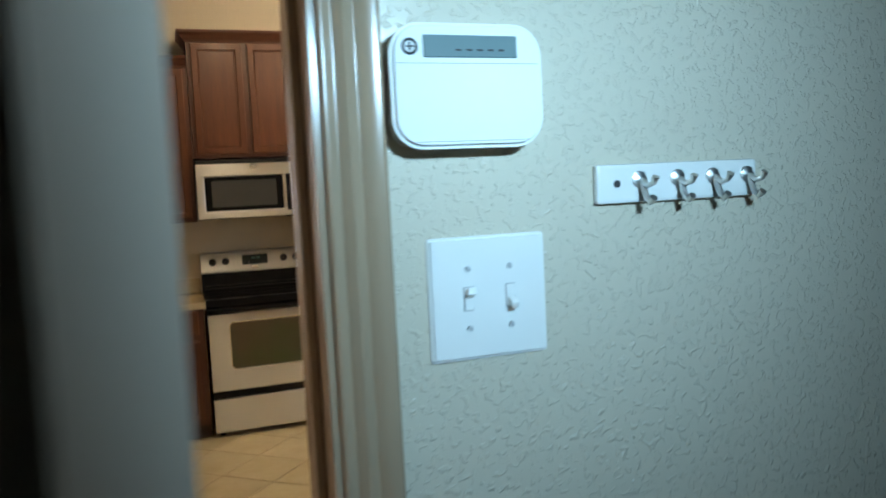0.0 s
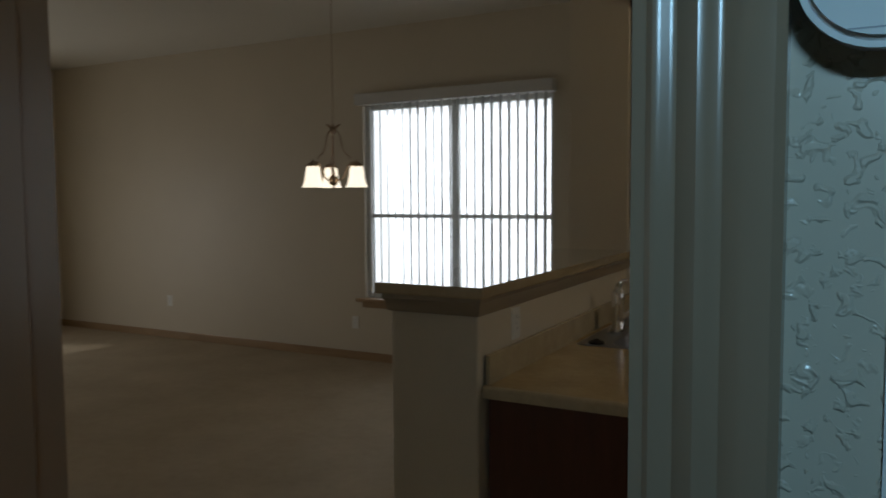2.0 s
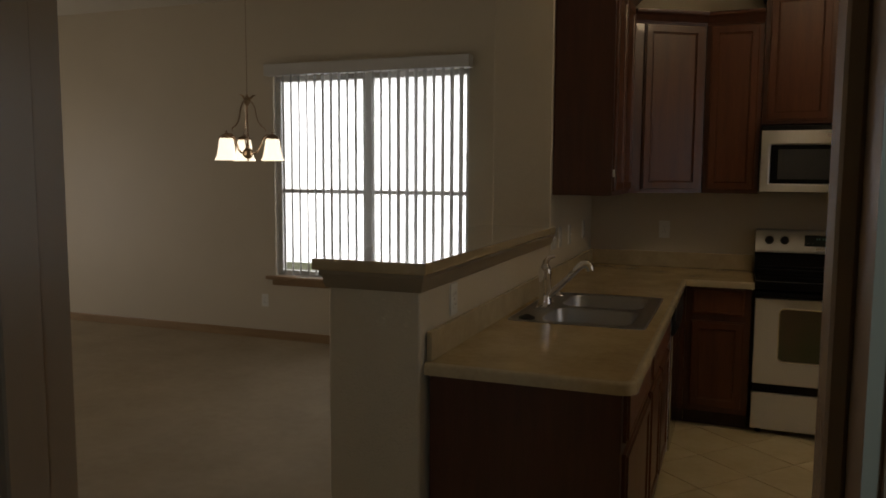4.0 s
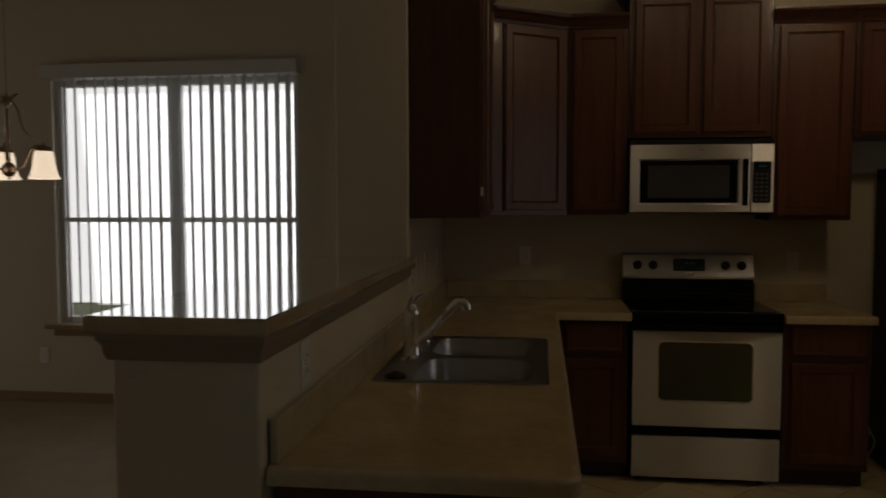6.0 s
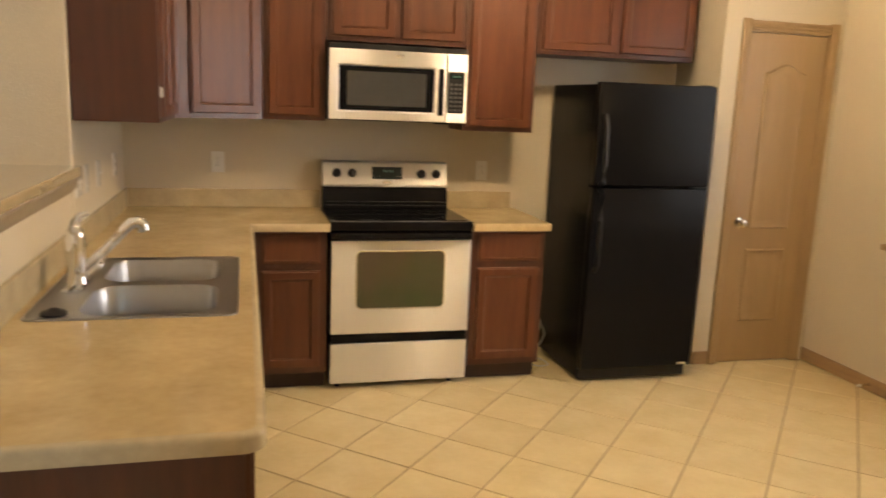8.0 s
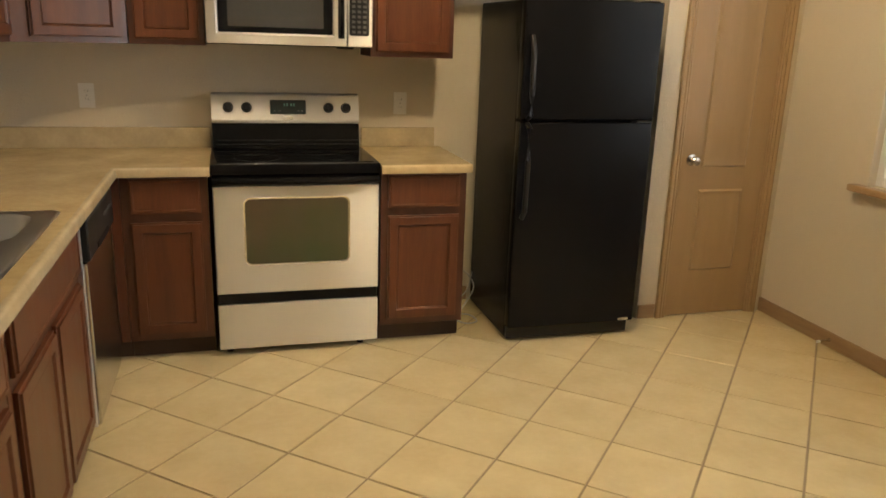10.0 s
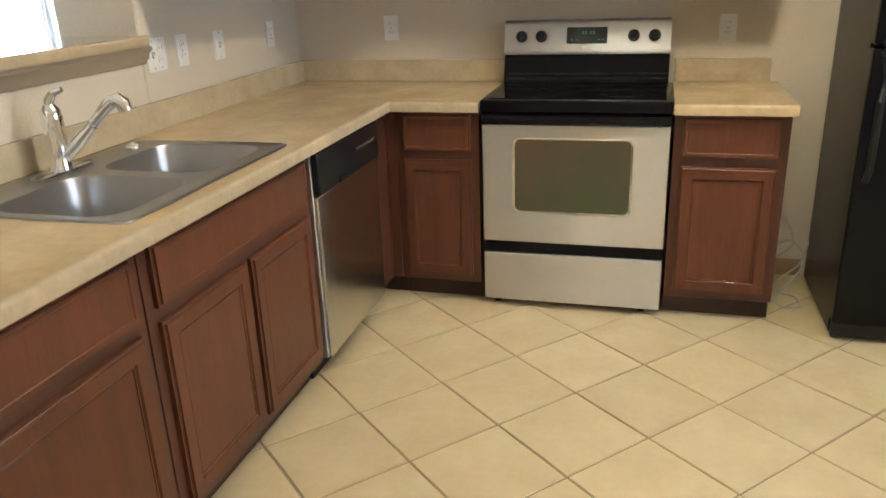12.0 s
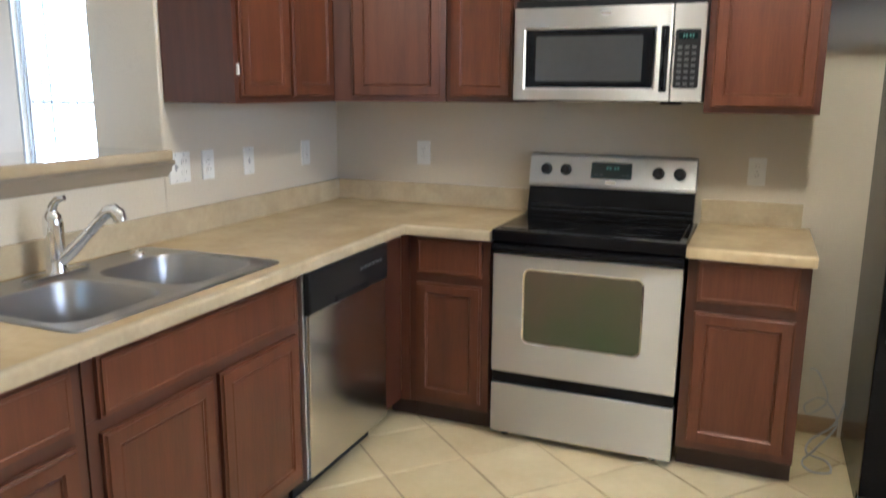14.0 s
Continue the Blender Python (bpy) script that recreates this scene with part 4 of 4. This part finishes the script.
# plates on the walls
def plate(name, m, kind, label, gangs=1, h=0.118):
    """Wall plate centred at the origin, facing -y."""
    w = {1: 0.072, 2: 0.118}[gangs]
    th = thing(name, m, label, "outlet" if kind == "duplex" else "switch")
    bm = B()
    ff = rounded(bm, w, h, 0.006, 0.005, 4, pose(0, -0.006, 0))
    bmesh.ops.bevel(bm, geom=list(ff.edges), offset=0.002, segments=2, affect="EDGES")
    part("cover_plate", bm, WHITEPL, th)
    for g in range(gangs):
        x = (g - (gangs - 1) / 2) * 0.046
        if kind == "duplex" or (kind == "mixed" and g == 1):
            for z in (-0.02, 0.02):
                bm = B()
                rounded(bm, 0.034, 0.028, 0.004, 0.011, 5, pose(x, -0.009, z))
                r = part("receptacle", bm, WHITEPL, th)
                for dx in (-0.007, 0.006):
                    part("slot", box(B(), x + dx, x + dx + 0.0016, -0.0095, -0.0085, z - 0.002, z + 0.007), DARKSLOT, r)
        else:
            part("toggle_slot", box(B(), x - 0.006, x + 0.006, -0.0068, -0.0055, -0.0125, 0.0125, 0.0005), GREY, th)
            bm = B()
            tube(bm, [(x, -0.004, 0.0), (x, -0.012, 0.004), (x, -0.019, 0.009)], [0.0045, 0.0045, 0.0038], 8)
            part("toggle", bm, WHITEPL, th)
        for z in ((-0.0485, 0.0485) if kind != "duplex" else (0.0,)):
            part("screw", cyl(B(), (x, -0.0072, z), (x, -0.005, z), 0.003, seg=10), GREY, th)
    return th


east = lambda y, z: pose(LX, y, z, 0, 0, 90)
plate("switch_plate", east(-0.602, 1.178), "mixed", "white two-gang switch and outlet plate beside the ledge", 2)
plate("outlet", east(-0.436, 1.176), "duplex", "white duplex outlet above the backsplash")
plate("switch_plate", east(-0.166, 1.17), "toggle", "white single switch plate above the backsplash")
plate("outlet", east(0.29, 1.172), "duplex", "white duplex outlet near the corner")
plate("outlet", pose(-0.575, BY, 1.168), "duplex", "white duplex outlet on the range wall")
plate("outlet", pose(0.982, BY, 1.145), "duplex", "white duplex outlet between range and refrigerator")
plate("outlet", pose(LX - 0.005, -2.22, 1.085, 0, 0, 90), "duplex", "white outlet on the half wall above the counter")
plate("outlet", pose(-6.64, WY, 0.42), "duplex", "white outlet low on the dining wall")
plate("outlet", pose(-4.16, WY, 0.36), "duplex", "white outlet low beneath the dining window")


def entry_switch():
    th = thing("light_switch", pose(0.098, KN, 1.458), "white oversized two-gang toggle switch plate by the doorway", "switch")
    bm = B()
    ff = rounded(bm, 0.128, 0.125, 0.0065, 0.004, 4, pose(0, -0.0065, 0))
    bmesh.ops.bevel(bm, geom=list(ff.edges), offset=0.003, segments=3, affect="EDGES")
    part("cover_plate", bm, WHITEPL, th, smooth=True)
    for x, up in ((-0.023, 1), (0.023, -1)):
        bm = B()
        box(bm, x - 0.0055, x + 0.0055, -0.0075, -0.006, -0.0122, 0.0122, 0.0006)
        part("toggle_bezel", bm, GREY, th, "grey toggle slot")
        part("toggle_well", box(B(), x - 0.0048, x + 0.0048, -0.0082, -0.007, -0.0115, 0.0115), WHITEPL, th)
        bm = B()
        box(bm, x - 0.004, x + 0.004, -0.021, -0.007, up * 0.004 - 0.004, up * 0.004 + 0.004, 0.0015, 2)
        bmesh.ops.rotate(bm, cent=(x, -0.007, 0), matrix=Matrix.Rotation(radians(-24 * up), 3, "X"), verts=bm.verts[:])
        part("toggle", bm, WHITEPL, th, smooth=True)
        for z in (-0.0302, 0.0302):
            s = part("screw", cyl(B(), (x, -0.0082, z), (x, -0.006, z), 0.0032, seg=14), LIGHTGREY, th)
            bm = box(B(), x - 0.0028, x + 0.0028, -0.0086, -0.0081, z - 0.0004, z + 0.0004)
            bmesh.ops.rotate(bm, cent=(x, 0, z), matrix=Matrix.Rotation(radians(50 if x < 0 else 80), 3, "Y"), verts=bm.verts[:])
            part("slot", bm, DARKSLOT, s)


entry_switch()


def alarm_keypad():
    th = thing("alarm_keypad", pose(0.077, KN, 1.666), "white rounded alarm keypad with a grey display", "alarm keypad")
    bm = B()
    rounded(bm, 0.150, 0.112, 0.024, 0.026, 8, pose(0, -0.024, 0))
    part("back_shell", bm, WHITEPL, th, smooth=True)
    bm = B()
    ff = rounded(bm, 0.156, 0.118, 0.008, 0.03, 10, pose(0, -0.032, 0))
    bmesh.ops.bevel(bm, geom=list(ff.edges), offset=0.004, segments=3, affect="EDGES")
    fc = part("front_cover", bm, GLOSSWHITE, th, "glossy white front cover", True)
    part("display", box(B(), -0.046, 0.050, -0.0335, -0.031, 0.026, 0.047, 0.001), LCD, fc, "grey liquid crystal display")
    for k in range(5):
        part("display_mark", box(B(), -0.014 + 0.011 * k, -0.008 + 0.011 * k, -0.0338, -0.0334, 0.032, 0.034), DARKSLOT, fc)
    bm = B()
    lathe(bm, [(0.0052, 0), (0.0066, 0.0006), (0.008, 0.0)], 24)
    bmesh.ops.transform(bm, matrix=pose(-0.059, -0.0325, 0.036, 90), verts=bm.verts[:])
    part("round_mark", bm, DARKSLOT, fc, "dark round mark")
    part("mark_bar", box(B(), -0.0600, -0.0580, -0.0331, -0.0321, 0.032, 0.040), DARKSLOT, fc)
    part("mark_bar", box(B(), -0.0628, -0.0552, -0.0334, -0.0324, 0.0352, 0.0368), DARKSLOT, fc)
    part("flap_seam", box(B(), -0.072, 0.072, -0.0323, -0.0318, 0.0205, 0.0211), GREY, fc)
    part("flap_seam", box(B(), -0.06, 0.06, -0.0323, -0.0318, -0.0525, -0.0519), GREY, fc)


alarm_keypad()


def key_rack():
    th = thing("key_rack", pose(0.33, KN, 1.565), "white wooden key rack with four chrome double hooks", "key rack")
    bm = B()
    box(bm, -0.105, 0.105, -0.010, 0.0, -0.021, 0.021, 0.004, 2)
    part("board", bm, WHITEPL, th)
    part("screw", cyl(B(), (-0.081, -0.0115, 0.0), (-0.081, -0.0095, 0.0), 0.004, seg=12), DARKSLOT, th)
    for x in (-0.053, -0.004, 0.043, 0.090):
        bm = B()
        lathe(bm, [(0, 0), (0.009, 0), (0.009, 0.002), (0.005, 0.004), (0.0, 0.005)], 14)
        bmesh.ops.transform(bm, matrix=pose(x, -0.010, 0.004, 90), verts=bm.verts[:])
        hk = part("hook", bm, HOOK, th, "small chrome double hook", True)
        part("upper_prong", tube(B(), [(x, -0.016, 0.002), (x, -0.026, -0.003), (x, -0.036, -0.001), (x, -0.040, 0.006)], [0.0032, 0.003, 0.0028, 0.0042], 8), HOOK, hk, smooth=True)
        part("lower_prong", tube(B(), [(x, -0.016, 0.001), (x, -0.022, -0.014), (x, -0.030, -0.021), (x, -0.036, -0.016)], [0.0034, 0.0034, 0.0032, 0.0042], 8), HOOK, hk, smooth=True)


key_rack()


# chandelier over the dining area
def chandelier():
    X, Y, Z = -3.07, -0.63, 1.66
    top = CEIL - Z
    th = thing("chandelier", pose(X, Y, Z), "bronze three-arm chandelier with lit frosted glass shades", "chandelier")
    bm = B()
    lathe(bm, [(0.0, -0.052), (0.005, -0.048), (0.007, -0.040), (0.004, -0.036), (0.018, -0.031), (0.030, -0.018), (0.035, 0.0), (0.030, 0.018), (0.018, 0.031), (0.009, 0.036), (0.011, 0.046), (0.007, 0.054), (0.0055, 0.10), (0.009, 0.115), (0.0055, 0.13), (0.0055, 0.30), (0.016, 0.312), (0.024, 0.330), (0.020, 0.346), (0.010, 0.356), (0.005, 0.375)], 20)
    part("stem", bm, BRONZE, th, smooth=True)
    part("rod", cyl(B(), (0, 0, 0.37), (0, 0, top - 0.02), 0.0022), BRONZE, th)
    part("canopy", lathe(B(), [(0.0, top - 0.035), (0.03, top - 0.03), (0.06, top - 0.003), (0.0, top - 0.002)], 24), BRONZE, th, smooth=True)
    for k in range(3):
        a = radians(13 + 120 * k)
        c, s = math.cos(a), math.sin(a)
        at = lambda r, z: (r * c, r * s, z)
        arm = part("arm", tube(B(), [at(0.030, 0.0), at(0.050, 0.002), at(0.072, 0.020), at(0.088, 0.060), at(0.104, 0.098), at(0.128, 0.118), at(0.150, 0.118), at(0.165, 0.108)], 0.0055, 10), BRONZE, th, smooth=True)
        part("brace", tube(B(), [at(0.016, 0.335), at(0.036, 0.318), at(0.052, 0.285), at(0.060, 0.240), at(0.072, 0.200), at(0.092, 0.172), at(0.112, 0.160), at(0.122, 0.148), at(0.118, 0.138)], 0.0045, 8), BRONZE, th, smooth=True)
        part("leaf_curl", tube(B(), [at(0.012, 0.345), at(0.026, 0.352), at(0.042, 0.366), at(0.056, 0.368)], [0.007, 0.008, 0.006, 0.003], 8), BRONZE, th, smooth=True)
        part("socket", lathe(B(), [(0.0, 0.140), (0.005, 0.136), (0.006, 0.124), (0.016, 0.118), (0.036, 0.108), (0.045, 0.097), (0.043, 0.090), (0.0, 0.089)], 18, at(0.165, 0)), BRONZE, arm, smooth=True)
        part("shade", lathe(B(), [(0.036, 0.092), (0.043, 0.084), (0.047, 0.060), (0.051, 0.030), (0.056, 0.0), (0.063, -0.026), (0.074, -0.046), (0.071, -0.046), (0.060, -0.025), (0.053, 0.0), (0.048, 0.030), (0.044, 0.060), (0.040, 0.082), (0.034, 0.088)], 24, at(0.165, 0)), SHADE, arm, "lit white frosted bell shade", True)


chandelier()

# ceiling fixtures that light the kitchen
def ceiling_light(x, y):
    cl = thing("ceiling_light", pose(x, y, CEIL), "round flush ceiling light with a frosted dome", "ceiling light", "kitchen ceiling lights")
    part("ring", lathe(B(), [(0.0, -0.001), (0.14, -0.001), (0.14, -0.03), (0.125, -0.035)], 32), NICKEL, cl, smooth=True)
    dm = part("dome", lathe(B(), [(0.125, -0.034), (0.118, -0.07), (0.09, -0.10), (0.05, -0.118), (0.0, -0.122)], 32), DOME, cl, "lit frosted glass dome", True)
    dm.visible_shadow = False


ceiling_light(1.2, -1.05)
ceiling_light(0.32, -1.2)
# added lit panel on an invented stand; mirrors in the alarm keypad
fl = thing("standin_cold_light", pose(0.14, -5.235, 0), "added small lit LED panel on a made-up tripod", "lamp")
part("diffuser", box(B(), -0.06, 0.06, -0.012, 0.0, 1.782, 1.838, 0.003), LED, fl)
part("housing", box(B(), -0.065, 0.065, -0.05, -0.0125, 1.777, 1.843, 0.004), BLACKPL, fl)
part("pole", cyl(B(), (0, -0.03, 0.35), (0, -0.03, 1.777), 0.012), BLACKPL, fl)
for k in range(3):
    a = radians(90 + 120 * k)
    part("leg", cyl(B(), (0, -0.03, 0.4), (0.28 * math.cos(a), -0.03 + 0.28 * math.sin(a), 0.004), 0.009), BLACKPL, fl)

# spring door stop on the baseboard
ds = thing("door_stop", pose(RX - 0.014, -0.47, 0.045), "small brass spring door stop on the baseboard", "door stop")
part("spring", tube(B(), [(0, 0, 0), (-0.012, 0, 0), (-0.06, 0, -0.002)], [0.010, 0.006, 0.006], 10), NICKEL, ds, smooth=True)
part("rubber_tip", tube(B(), [(-0.06, 0, -0.002), (-0.075, 0, -0.003)], 0.008, 10), WHITEPL, ds)

# refrigerator cord on the floor beside the base cabinet
def smooth(pts, n=6):
    """Points along a soft curve through the given ones."""
    p = [Vector(q) for q in (pts[0], *pts, pts[-1])]
    out = []
    for a, b, c, d in zip(p, p[1:], p[2:], p[3:]):
        for k in range(n):
            t = k / n
            out.append(0.5 * (2 * b + (c - a) * t + (2 * a - 5 * b + 4 * c - d) * t * t + (3 * b - a - 3 * c + d) * t ** 3))
    return out + [p[-1]]


cord = [(1.27, 0.592, 0.30), (1.30, 0.55, 0.30), (1.34, 0.50, 0.20), (1.27, 0.47, 0.14), (1.25, 0.42, 0.20), (1.31, 0.38, 0.25), (1.37, 0.36, 0.16), (1.30, 0.33, 0.05), (1.25, 0.28, 0.007), (1.28, 0.20, 0.007), (1.35, 0.22, 0.007), (1.34, 0.32, 0.007), (1.27, 0.36, 0.012), (1.29, 0.46, 0.03), (1.37, 0.48, 0.10), (1.41, 0.52, 0.20)]
tagged(link("power_cord", tube(B(), smooth(cord), 0.0042, 8), CABLE, True), "loose grey refrigerator power cord tangled by the wall", "cable")

lay_tiles()
